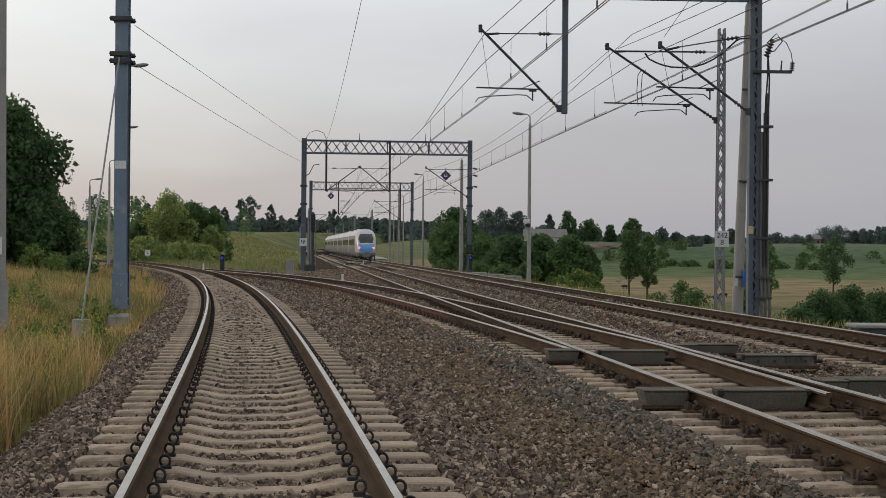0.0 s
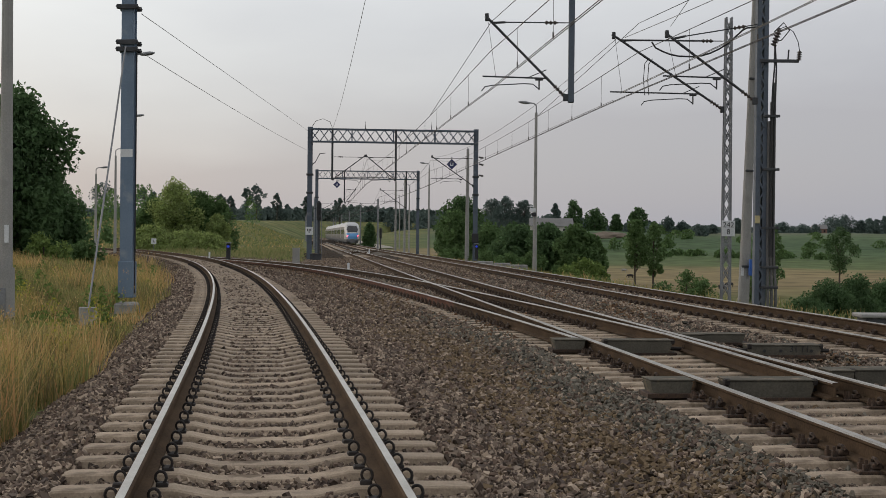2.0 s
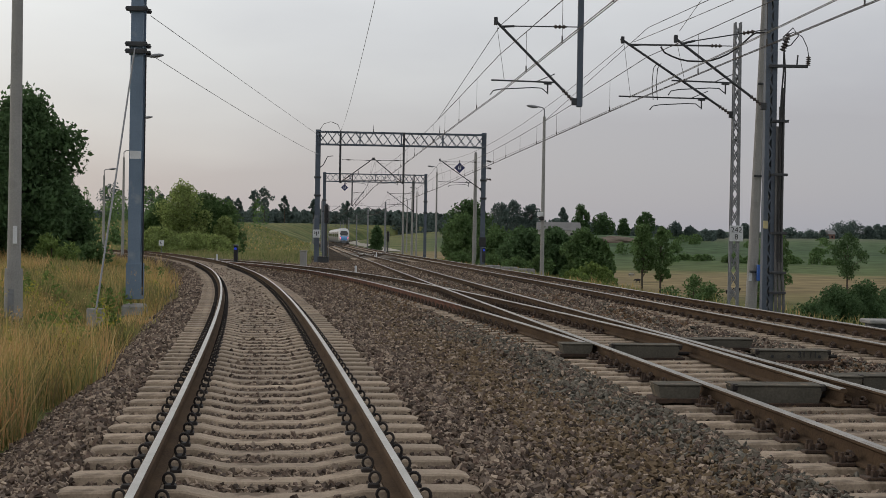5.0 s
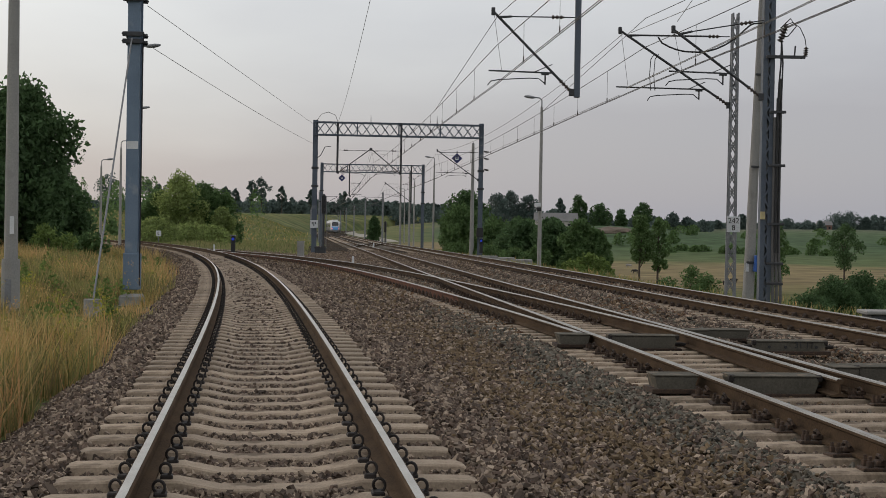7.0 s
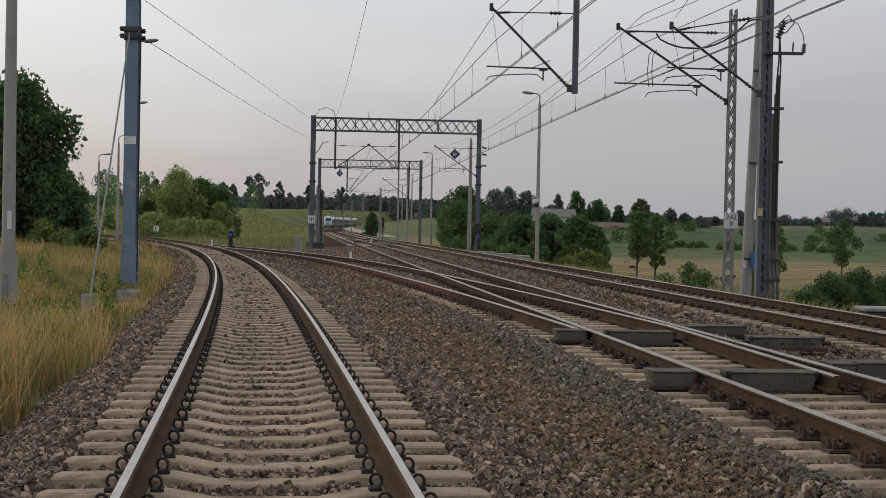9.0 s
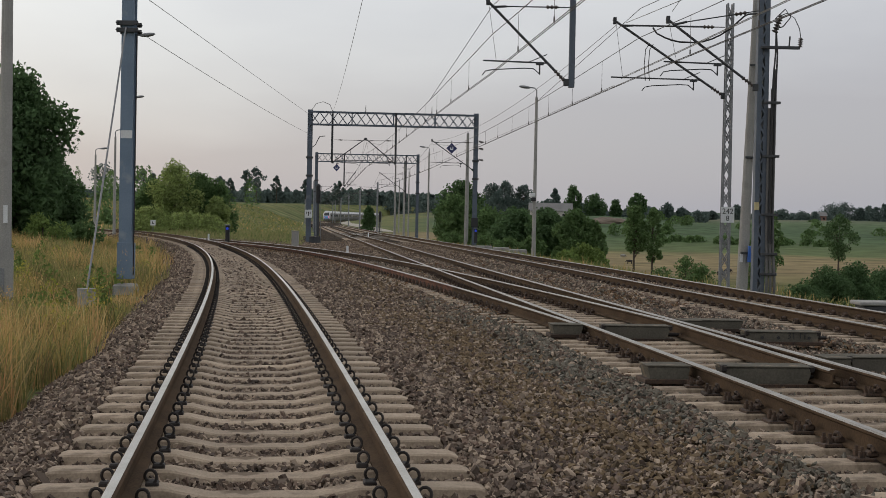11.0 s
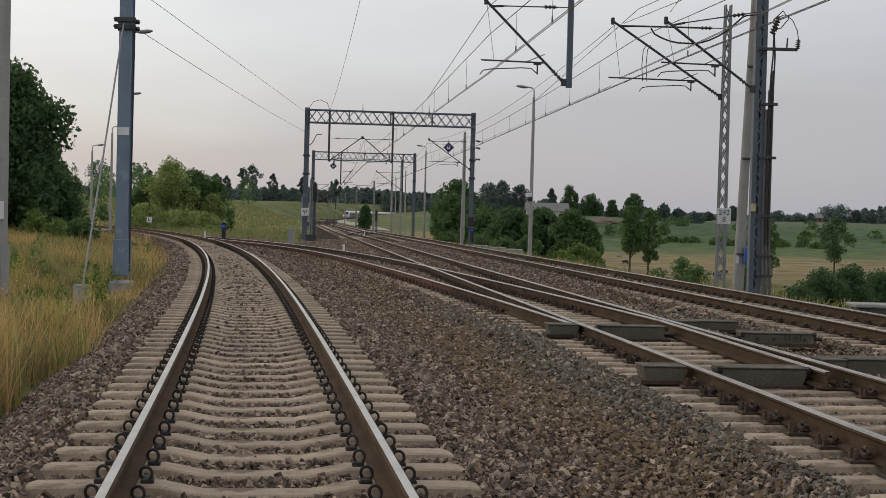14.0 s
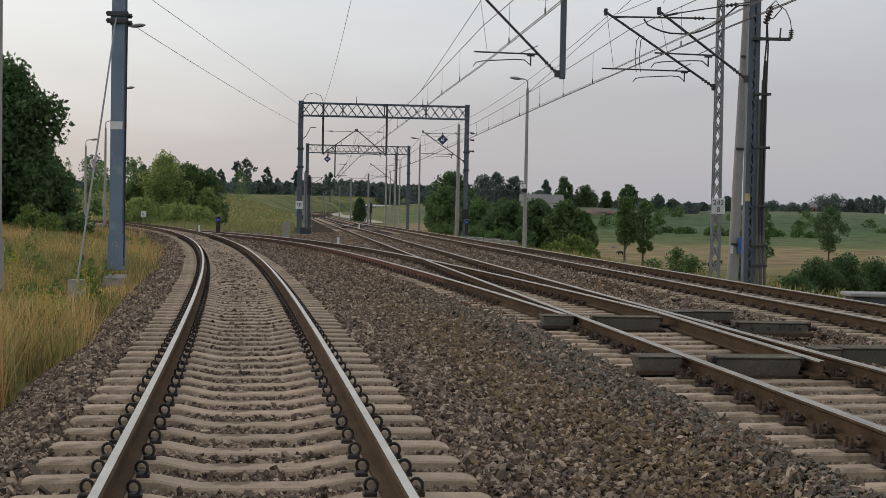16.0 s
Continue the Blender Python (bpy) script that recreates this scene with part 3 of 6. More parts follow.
def laced(bm, p, q, width, axis, step, r=0.03, zig=True):
    """Zigzag lacing between two chords that run from p to q, width apart along axis."""
    p, q, axis = Vector(p), Vector(q), Vector(axis)
    n = max(2, round((q - p).length / step))
    for i in range(n):
        a, b = p.lerp(q, i / n), p.lerp(q, (i + 1) / n)
        m = (a + b) / 2
        bar(bm, a - axis * width / 2, m + axis * width / 2, r, r)
        bar(bm, m + axis * width / 2, b - axis * width / 2, r, r)
        if not zig:
            bar(bm, a + axis * width / 2, m - axis * width / 2, r, r)
            bar(bm, m - axis * width / 2, b + axis * width / 2, r, r)


def insulator(parent, p, q, n=6, r=0.06):
    p, q = Vector(p), Vector(q)
    d = q - p
    side = d.normalized().orthogonal().normalized()
    up = d.normalized().cross(side)
    bm, rings = B(), []
    for i in range(4 * n + 1):
        rr = r * (0.45, 1.0, 0.9, 0.45)[i % 4]
        rings.append([bm.verts.new(p + d * i / (4 * n) + (side * math.cos(a) + up * math.sin(a)) * rr) for a in (k * math.pi / 4 for k in range(8))])
    for u, w in zip(rings, rings[1:]):
        for k in range(8):
            bm.faces.new((u[k], u[(k + 1) % 8], w[(k + 1) % 8], w[k]))
    bm.faces.new(rings[0][::-1])
    bm.faces.new(rings[-1])
    return part("insulator", bm, M_INSUL, parent, "dark ribbed insulator")


def cantilever(parent, foot, tip, post_x, wire_z, side, rise=0.02, tie=0.016):
    """A tube bracket: slanting strut, tie rod, steady arm with its registration, insulators."""
    foot, tip = Vector(foot), Vector(tip)
    d = tip - foot
    k = 0.45 / d.length
    strut = part("bracket_arm", tube(B(), [foot + d * k * 0.9, tip + d * 0.03], 0.034, 8), M_DARK, parent, "slanting dark steel bracket tube")
    insulator(strut, foot + d * k * 0.15, foot + d * k, 4, 0.055)
    part("clamp", box(B(), -0.07, 0.07, -0.06, 0.06, -0.09, 0.09, 0.01, Matrix.Translation(foot)), M_DARK, strut)
    part("end_clamp", box(B(), -0.05, 0.05, -0.05, 0.05, -0.1, 0.1, 0.015, Matrix.Translation(tip + d * 0.012)), M_DARK, strut)
    t0 = tip + d * -0.05
    end = Vector((post_x, foot.y, t0.z + rise))
    u = lambda f: t0.lerp(end, f)
    ln = abs(end.x - t0.x)
    rod = part("tie_rod", tube(tube(B(), [t0, u(1 - 0.62 / ln)], tie, 6), [u(1 - 0.3 / ln), end], 0.014, 6), M_DARK, parent, "thin dark tie rod")
    part("fork", tube(B(), [t0 + d * -0.01, u(0.35 / ln)], 0.03, 6), M_DARK, rod)
    insulator(rod, u(1 - 0.62 / ln), u(1 - 0.3 / ln), 3, 0.055)
    f = (wire_z + 0.1 - foot.z) / d.z
    hit = foot + d * f
    far = Vector((tip.x - side * 0.12, foot.y, wire_z + 0.14))
    part("steady_arm", tube(B(), [hit, far], 0.021, 6), M_DARK, parent, "horizontal steady tube")
    drop = hit + Vector((-side * 0.2, 0, 0))
    part("link", tube(B(), [hit + Vector((-side * 0.02, 0, 0.22)), hit + Vector((-side * 0.5, 0, 0.01))], 0.012, 5), M_DARK, parent)
    bm = tube(tube(B(), [drop, drop + Vector((0, 0, -0.3))], 0.02, 6), [drop + Vector((-0.1, 0, -0.03)), drop + Vector((0.1, 0, -0.03))], 0.03, 6)
    x = drop.x
    tube(bm, [(x, foot.y, wire_z - 0.18), (x - side * 0.16, foot.y, wire_z - 0.05), (x - side * 0.4, foot.y, wire_z - 0.04), (x - side * 1.2, foot.y, wire_z - 0.09), (x - side * 1.4, foot.y, wire_z - 0.13), (x - side * 1.48, foot.y, wire_z - 0.24)], 0.014, 6)
    part("registration_arm", bm, M_DARK, parent, "bent registration arm with its drop bracket")
    part("dropper", tube(B(), [tip + Vector((0, 0, -0.05)), Vector((tip.x + side * 0.22, foot.y, wire_z + 0.12))], 0.007, 4), M_WIRE, parent)


def laced_leg(parent, x, y, z0, z1, w, dpt, m, label):
    """A mast of two channels with lacing between them."""
    leg = part("mast", box(B(), x - w / 2, x - w / 2 + w * 0.4, y - dpt / 2, y + dpt / 2, z0, z1, 0.008), m, parent, label)
    part("channel", box(B(), x + w / 2 - w * 0.4, x + w / 2, y - dpt / 2, y + dpt / 2, z0, z1, 0.008), m, leg)
    for yy in (y - dpt / 2 + 0.02, y + dpt / 2 - 0.02):
        bm = B()
        laced(bm, (x, yy, z0 + 0.2), (x, yy, z1), w * 0.5, (1, 0, 0), 0.55, 0.045)
        tagged(part("lacing", bm, m, leg), kind="stuff")
    part("footing", box(B(), x - w * 0.9, x + w * 0.9, y - dpt * 0.9, y + dpt * 0.9, z0 - 0.5, z0 + 0.03, 0.03), M_CONC, leg, "weathered concrete footing")
    return leg


def lattice_beam(parent, a, b, depth, m, step=0.62, chord=0.11, zig=True):
    """A cross beam: four chords and X lacing on its faces. a, b: ends of its lower edge."""
    a, b = Vector(a), Vector(b)
    along = (b - a).normalized()
    side = Vector((-along.y, along.x, 0)) * 0.3
    up = Vector((0, 0, depth))
    for s in (-side, side):
        for h in (Vector(), up):
            part("chord", bar(B(), a + s + h, b + s + h, chord, chord), m, parent)
        bm = B()
        laced(bm, a + s + up / 2, b + s + up / 2, depth, (0, 0, 1), step, 0.04, zig)
        tagged(part("lacing", bm, m, parent), kind="stuff")
    for i in range(5):
        bm = B()
        c = a.lerp(b, i / 4)
        for h in (Vector(), up):
            bar(bm, c - side + h, c + side + h, 0.06, 0.06)
        bar(bm, c + side * 0.99, c + side * 0.99 + up, 0.07, 0.07)
        bar(bm, c - side * 0.99, c - side * 0.99 + up, 0.07, 0.07)
        part("brace", bm, m, parent)


gantry = thing("portal_gantry", (0, 0, 0), "blue-grey steel portal gantry over the tracks with hanging post", "gantry", "portal gantries")
near_leg = part("mast", prism(B(), [(-8.325, 36.87), (-8.005, 36.87), (-8.005, 36.93), (-8.05, 36.93), (-8.05, 37.14), (-8.005, 37.14), (-8.005, 37.2), (-8.325, 37.2), (-8.325, 37.14), (-8.28, 37.14), (-8.28, 36.93), (-8.325, 36.93)], -0.1, 8.9), M_BLUE, gantry, "blue-grey boxed steel mast with a white band")
part("base_sleeve", box(B(), -8.36, -7.97, 36.84, 37.23, -0.3, 0.62, 0.01), M_BLUE, near_leg)
part("footing", box(B(), -8.44, -7.89, 36.72, 37.35, -0.9, -0.42, 0.06), M_CONC, near_leg, "cracked concrete footing in the grass")
part("white_band", box(B(), -8.31, -8.02, 36.862, 36.9, 3.26, 3.46), M_WHITE, near_leg)
for z in (5.98, 6.16, 7.05):
    bm = box(box(B(), -8.44, -7.9, 36.78, 36.84, z - 0.06, z + 0.06, 0.01), -8.44, -7.9, 37.22, 37.28, z - 0.06, z + 0.06, 0.01)
    for x in (-8.42, -7.92):
        tube(bm, [(x, 36.74, z), (x, 37.32, z)], 0.03, 8)
    part("clamp_band", bm, M_DARK, near_leg, "dark bolted clamp band")
part("cable_conduit", tube(B(), [(-7.96, 36.95, -0.2), (-7.95, 36.95, 5.9)], 0.02, 6), M_BLACK, near_leg)
far_leg = laced_leg(gantry, 8.09, 38.0, -0.62, 8.9, 0.30, 0.3, M_SLATE, "blue-grey laced steel mast")
lattice_beam(gantry, (-8.1, 37.1, 7.9), (8.1, 38.0, 7.9), 0.95, M_BLUE)
part("hanging_post", box(B(), 3.04, 3.19, 37.62, 37.8, 4.82, 8.9, 0.008), M_SLATE, gantry, "dark blue square hanging post")
cantilever(gantry, (2.98, 37.7, 4.95), (0.95, 37.7, 6.98), 3.05, 5.34, 1, 0.0)
cantilever(gantry, (7.9, 37.9, 4.93), (5.63, 37.9, 6.62), 7.95, 5.42, 1, 0.38)
# feeder cables and their pipes down the far mast
M_PIPE = mat("grey_brown_pipe", (0.125, 0.12, 0.115), (0.08, 0.077, 0.074), 0.7, scale=2, fine=30, bump=0.1)
for i, (dx, flare) in enumerate(((0.0, 0.02), (0.07, 0.05), (0.14, 0.085))):
    px_ = 8.255 + dx
    part("feeder_pipe", tube(B(), [(px_ + flare, 37.75, -0.45), (px_ + flare * 0.8, 37.76, 0.15), (px_ + flare * 0.3, 37.78, 0.7), (px_, 37.8, 1.7), (px_, 37.8, 4.4 + 0.5 * i)], 0.042, 10), M_PIPE, far_leg, "grey cable pipe strapped to the mast")
for i, dx in enumerate((0.03, 0.11)):
    part("feeder_cable", tube(B(), [(8.27 + dx, 37.72, 0.9), (8.27 + dx, 37.73, 4.3), (8.3 + dx, 37.76, 5.2), (8.36 + dx * 0.6, 37.78, 5.8), (8.38, 37.78, 6.4)], 0.022, 8), M_BLACK, far_leg, "black cable rising from the pipes")
for z in (0.1, 0.62, 1.64, 3.15, 4.53):
    part("strap", box(box(B(), 8.12, 8.52, 37.68, 37.72, z - 0.035, z + 0.035, 0.01), 8.1, 8.5, 37.84, 37.87, z - 0.03, z + 0.03, 0.008), M_DARK, far_leg, "dark strap round the pipes")
part("cable_bracket", tube(box(B(), 8.0, 9.0, 37.74, 37.82, 5.92, 6.0, 0.01), [(8.72, 37.78, 5.98), (8.74, 37.78, 6.25)], 0.02, 6), M_DARK, far_leg, "dark bracket that carries cable ends")
insulator(far_leg, (9.0, 37.78, 5.98), (9.02, 37.78, 6.22), 5, 0.07)
insulator(far_leg, (8.34, 37.78, 6.35), (8.5, 37.78, 6.8), 6, 0.09)
part("jumper_cable", tube(B(), [(8.4, 37.78, 6.75), (8.65, 37.78, 6.85), (8.85, 37.78, 6.72), (8.98, 37.78, 6.45), (9.02, 37.78, 6.2)], 0.012, 5), M_BLACK, far_leg)
part("jumper_cable", tube(B(), [(8.35, 37.78, 6.7), (8.6, 37.78, 6.95), (8.75, 37.78, 6.75), (8.55, 37.78, 6.5), (8.35, 37.78, 6.45)], 0.016, 5), M_BLACK, far_leg)
part("jumper_cable", tube(B(), [(5.2, 37.8, 6.42), (5.3, 37.8, 6.27), (5.5, 37.8, 6.17), (5.7, 37.8, 6.1), (5.9, 37.8, 6.06), (6.28, 37.8, 6.05), (6.5, 37.8, 6.08), (6.72, 37.8, 6.15), (6.95, 37.8, 6.26), (7.16, 37.8, 6.4), (7.32, 37.8, 6.54), (7.45, 37.8, 6.66), (7.56, 37.8, 6.76), (7.66, 37.8, 6.81), (7.99, 37.8, 6.83)], 0.022, 8), M_BLACK, far_leg, "looping black feeder cable")
part("plate", box(B(), 7.93, 8.05, 37.8, 37.83, 1.76, 1.96), M_YELLOW, far_leg, "small yellowish plate")
lattice_mast = thing("lattice_mast", (0, 0, 0), "slender grey lattice mast carrying a kilometre plate", "mast", "overhead line masts")
half_at = lambda z: 0.12 - 0.045 * (z + 0.6) / 8.3
for sx in (-1, 1):
    for y in (41.9, 42.1):
        part("chord", bar(B(), (7.98 + sx * half_at(-0.6), y, -0.6), (7.98 + sx * half_at(7.7), y, 7.7), 0.04, 0.05), M_GALV, lattice_mast)
for y in (41.88, 42.12):
    bm = B()
    for k in range(18):
        z = -0.3 + k * 0.44
        a, b = half_at(z), half_at(z + 0.44)
        bar(bm, (7.98 - a, y, z), (7.98 + b, y, z + 0.44), 0.02, 0.028)
        bar(bm, (7.98 + a, y, z), (7.98 - b, y, z + 0.44), 0.02, 0.028)
    tagged(part("lacing", bm, M_GALV, lattice_mast), kind="stuff")
part("footing", box(B(), 7.65, 8.3, 41.7, 42.3, -1.4, -0.55, 0.05), M_CONC, lattice_mast)
cantilever(lattice_mast, (7.84, 42.0, 5.06), (4.72, 42.0, 7.13), 7.84, 5.4, 1, 0.0, 0.026)
for x in (5.58, 5.70):
    part("jumper_cable", tube(B(), [(x + 0.1, 42.0, 6.5), (x, 42.0, 6.35), (x - 0.03, 42.0, 5.9), (x + 0.01, 42.0, 5.45)], 0.012, 5), M_BLACK, lattice_mast, "thin black jumper")
kmp = part("kilometre_plate", box(B(), 7.82, 8.2, 41.82, 41.85, 1.42, 1.87, 0.004), M_WHITE, lattice_mast, "white kilometre plate with black figures")


def text_on(parent, words, x, y, z, size, m, rz=0.0):
    c = bpy.data.curves.new("lettering", "FONT")
    c.body, c.size, c.extrude, c.align_x, c.align_y = words, size, 0.002, "CENTER", "CENTER"
    tmp = bpy.data.objects.new("lettering", c)
    scene.collection.objects.link(tmp)
    dg = bpy.context.evaluated_depsgraph_get()
    me = bpy.data.meshes.new_from_object(tmp.evaluated_get(dg))
    bpy.data.objects.remove(tmp)
    me.materials.clear()
    me.materials.append(m)
    ob = new("lettering", me)
    ob.parent = parent
    ob.matrix_basis = pose(x, y, z, 90, 0, rz)
    return ob


text_on(kmp, "242", 8.01, 41.815, 1.74, 0.215, M_BLACK)
text_on(kmp, "8", 8.01, 41.815, 1.54, 0.215, M_BLACK)


def concrete_pole(x, y, z0, z1, r0, r1, label, group="concrete poles"):
    p = thing("concrete_pole", (x, y, z0), label, "pole", group)
    part("shaft", tube(B(), [(0, 0, -0.6), (0, 0, z1 - z0)], r0, 16, r1), M_CONC, p)
    part("cap", tube(B(), [(0, 0, z1 - z0), (0, 0, z1 - z0 + 0.1)], r1 * 1.02, 12, r1 * 0.5), M_GALV, p)
    return p


cp = concrete_pole(8.05, 39.8, -0.5, 8.0, 0.165, 0.085, "tall tapered concrete anchor pole beside the gantry mast")
cp.matrix_basis = cp.matrix_basis @ pose(0, 0, 0, 0, 1.6, 0)
part("conduit", tube(B(), [(0.24, -0.1, -0.3), (0.2, -0.1, 3.0), (0.16, -0.1, 8.0)], 0.028, 8), M_GALV, cp, "thin galvanised conduit")
for z in (1.1, 3.7, 6.2):
    part("clamp_band", box(B(), -0.12, 0.26, -0.2, -0.15, z - 0.03, z + 0.03, 0.008), M_DARK, cp)
part("switch_box", box(B(), 0.07, 0.2, -0.3, -0.16, 0.86, 1.3, 0.012), mat("bright_blue_paint", (0.03, 0.12, 0.42), (0.025, 0.09, 0.32), 0.5, bump=0.05), cp, "small bright blue control box")
part("mark_plate", box(B(), -0.13, -0.05, -0.17, -0.155, 0.85, 1.08), M_WHITE, cp, "small white plate")
concrete_pole(1.35, 108, -0.6, 7.7, 0.17, 0.1, "tapered concrete pole beside the distant gantry")


def street_lamp(x, y, z0, h, reach, label, sleeve=False, r=0.12):
    p = thing("lamp_post", (x, y, z0), label, "lamp post", "track lamp posts")
    part("shaft", tube(B(), [(0, 0, -0.5), (0, 0, h - 0.5)], r, 14, r * 0.62), M_CONC, p, "tapered grey concrete shaft")
    part("arm", tube(B(), [(0, 0, h - 0.6), (0, 0, h - 0.12), (reach * 0.15, 0, h), (reach * 0.55, 0, h + 0.05)], 0.035, 8), M_GALV, p)
    bm = bmesh.new()
    bmesh.ops.create_uvsphere(bm, u_segments=12, v_segments=8, radius=1)
    bmesh.ops.transform(bm, matrix=Matrix.Translation((reach * 0.78, 0, h + 0.05)) @ Matrix.Rotation(-0.12 * (1 if reach > 0 else -1), 4, "Y") @ Matrix.Diagonal((0.33, 0.13, 0.085, 1)), verts=bm.verts)
    part("lamp_head", bm, M_GALV, p, "flat oval grey lamp head")
    if sleeve:
        part("foot_sleeve", tube(B(), [(0, 0, -0.4), (0, 0, 1.15), (0, 0, 1.25)], r * 1.28, 16, r * 1.2), M_CONC, p)
        part("hatch", box(B(), -0.06, 0.06, -r * 1.32, -r * 1.2, 0.35, 0.85, 0.01), M_GALV, p, "small metal hatch")
        part("number_plate", box(B(), 0.02, 0.1, -r * 1.16, -r * 1.0, 1.75, 2.1), M_WHITE, p, "small white plate")
    return p


street_lamp(-8.82, 29, -0.62, 10.0, 0.9, "thick grey concrete lamp post in tall grass", True, 0.145)
street_lamp(-13.15, 60, -0.5, 9.15, 0.85, "grey concrete lamp post hidden behind the steel mast")
street_lamp(-20.9, 95, -0.5, 9.4, 0.85, "far grey concrete lamp post in line with the mast")
watch = street_lamp(4.72, 80, -0.62, 9.25, -0.85, "grey concrete lamp post on the embankment")
cw = part("camera_box", box(B(), -0.32, 0.02, -0.2, -0.05, 3.3, 3.5, 0.02), M_WHITE, watch, "small white camera housing")
part("camera_hood", box(B(), -0.2, 0.06, -0.2, -0.08, 3.06, 3.26, 0.02), M_BLACK, watch)
street_lamp(-2.08, 150, -0.7, 9.4, -0.85, "distant grey concrete lamp post by the main line")
street_lamp(-29.1, 120, -0.1, 6.7, 0.9, "grey lamp post beside the meadow")
street_lamp(-25.2, 110, -0.1, 7.7, 0.9, "grey lamp post beyond the mast")

guy = thing("guy_stay", (0, 0, 0), "taut steel guy rod anchored in a concrete block", "guy stay")
part("rod", tube(B(), [(-7.9, 32.0, -0.3), (-8.2, 36.8, 6.05)], 0.022, 8), M_GALV, guy)
part("anchor_block", tube(B(), [(-7.9, 31.95, -0.9), (-7.9, 31.95, -0.36), (-7.9, 31.95, -0.3)], 0.2, 16), M_CONC, guy, "round concrete anchor block")


def far_gantry(y, xl, xr, top, z0, drops, label, diamond=None):
    g = thing("portal_gantry", (0, 0, 0), label, "gantry", "portal gantries")
    yl, yr = y - 0.5, y + 0.5
    for x, yy in ((xl, yl), (xr, yr)):
        leg = part("mast", prism(B(), [(x - 0.17, yy - 0.17), (x + 0.17, yy - 0.17), (x + 0.17, yy - 0.1), (x + 0.12, yy - 0.1), (x + 0.12, yy + 0.1), (x + 0.17, yy + 0.1), (x + 0.17, yy + 0.17), (x - 0.17, yy + 0.17), (x - 0.17, yy + 0.1), (x - 0.12, yy + 0.1), (x - 0.12, yy - 0.1), (x - 0.17, yy - 0.1)], z0, top + 0.1), M_SLATE, g, "blue-grey steel mast")
        part("footing", box(B(), x - 0.4, x + 0.4, yy - 0.4, yy + 0.4, z0 - 0.6, z0 + 0.05, 0.03), M_CONC, leg)
        for zz in (4.3, 5.6):
            part("clamp_band", box(B(), x - 0.24, x + 0.24, yy - 0.22, yy + 0.22, zz - 0.07, zz + 0.07, 0.01), M_DARK, leg)
    lattice_beam(g, (xl, yl, top - 0.95), (xr, yr, top - 0.95), 0.9, M_SLATE, 1.3, 0.1, False)
    for x, zb in drops:
        part("hanging_post", box(B(), x - 0.07, x + 0.07, y - 0.38, y - 0.24, zb, top, 0.006), M_DARK, g, "dark hanging post")
    for f in (0.33, 0.73):
        x = xl + (xr - xl) * f
        part("spike", tube(B(), [(x, y, top), (x, y, top + 0.55)], 0.035, 6, 0.01), M_DARK, g)
    return g


g2 = far_gantry(105, -10.0, 1.9, 8.92, -0.55, [(-8.42, 5.25), (-3.86, 5.25)], "blue-grey portal gantry across both main lines")
cantilever(g2, (-8.36, 104.7, 5.3), (-6.1, 104.7, 6.97), -8.3, 5.32, -1)
cantilever(g2, (-3.92, 104.7, 5.3), (-5.95, 104.7, 6.97), -3.9, 5.32, 1)
cantilever(g2, (1.7, 105.3, 4.95), (-1.23, 105.3, 7.0), 1.7, 5.32, 1)
part("cable_box", box(B(), 1.66, 2.14, 104.95, 105.3, 0.85, 1.5, 0.02), M_BLACK, g2, "black box on the mast foot")
part("number_plate", box(B(), -10.24, -9.72, 104.1, 104.14, 1.28, 1.85, 0.01), M_WHITE, g2, "white square plate with dark marks")
for dx in (-0.12, 0.0, 0.12):
    part("mark", box(B(), -9.98 + dx - 0.03, -9.98 + dx + 0.03, 104.09, 104.098, 1.42 + abs(dx), 1.72), M_BLACK, g2)
part("jumper_cable", tube(B(), [(-9.9, 104.5, 9.0), (-9.6, 104.5, 9.45), (-9.1, 104.5, 9.6), (-8.6, 104.5, 9.4), (-8.42, 104.5, 8.95)], 0.02, 5), M_WIRE, g2)
part("jumper_cable", tube(B(), [(-9.85, 104.4, 6.3), (-9.6, 104.4, 6.5), (-9.3, 104.4, 7.1), (-8.9, 104.4, 7.15)], 0.03, 5), M_DARK, g2)
for z in (5.7, 6.5, 7.0):
    insulator(g2, (2.1, 105.2, z), (2.45, 105.2, z - 0.05), 4, 0.09)
g3 = far_gantry(170, -15.4, -3.65, 8.75, -1.05, [(-5.0, 3.2), (-12.2, 5.0)], "farther blue-grey portal gantry across the line")
cantilever(g3, (-12.1, 169.7, 5.0), (-10.9, 169.7, 6.6), -12.1, 5.1, -1)
cantilever(g3, (-5.1, 169.7, 4.5), (-8.0, 169.7, 6.6), -5.1, 5.1, 1)


def diamond_sign(x, y, z, s, label):
    p = thing("diamond_sign", (x, y, z), label, "railway sign", "electric traction signs")
    part("panel", box(B(), -s / 2, s / 2, -0.02, 0.02, -s / 2, s / 2, 0.004, Matrix.Rotation(radians(45), 4, "Y")), M_SIGNBLUE, p, "dark blue square panel on its corner")
    bm = box(box(box(B(), -0.2 * s, -0.1 * s, -0.03, -0.022, -0.2 * s, 0.2 * s), 0.1 * s, 0.2 * s, -0.03, -0.022, -0.2 * s, 0.2 * s), -0.1 * s, 0.1 * s, -0.03, -0.022, -0.2 * s, -0.1 * s)
    part("symbol", bm, M_WHITE, p, "white bracket-shaped mark")
    part("hanger", tube(B(), [(0, 0, s * 0.6), (0, 0, s * 1.0)], 0.03, 6), M_DARK, p)
    return p


diamond_sign(0.16, 104.9, 6.46, 0.55, "dark blue diamond sign hung from the bracket")
diamond_sign(-8.05, 104.4, 4.9, 0.36, "small dark blue diamond sign below the hanging post")

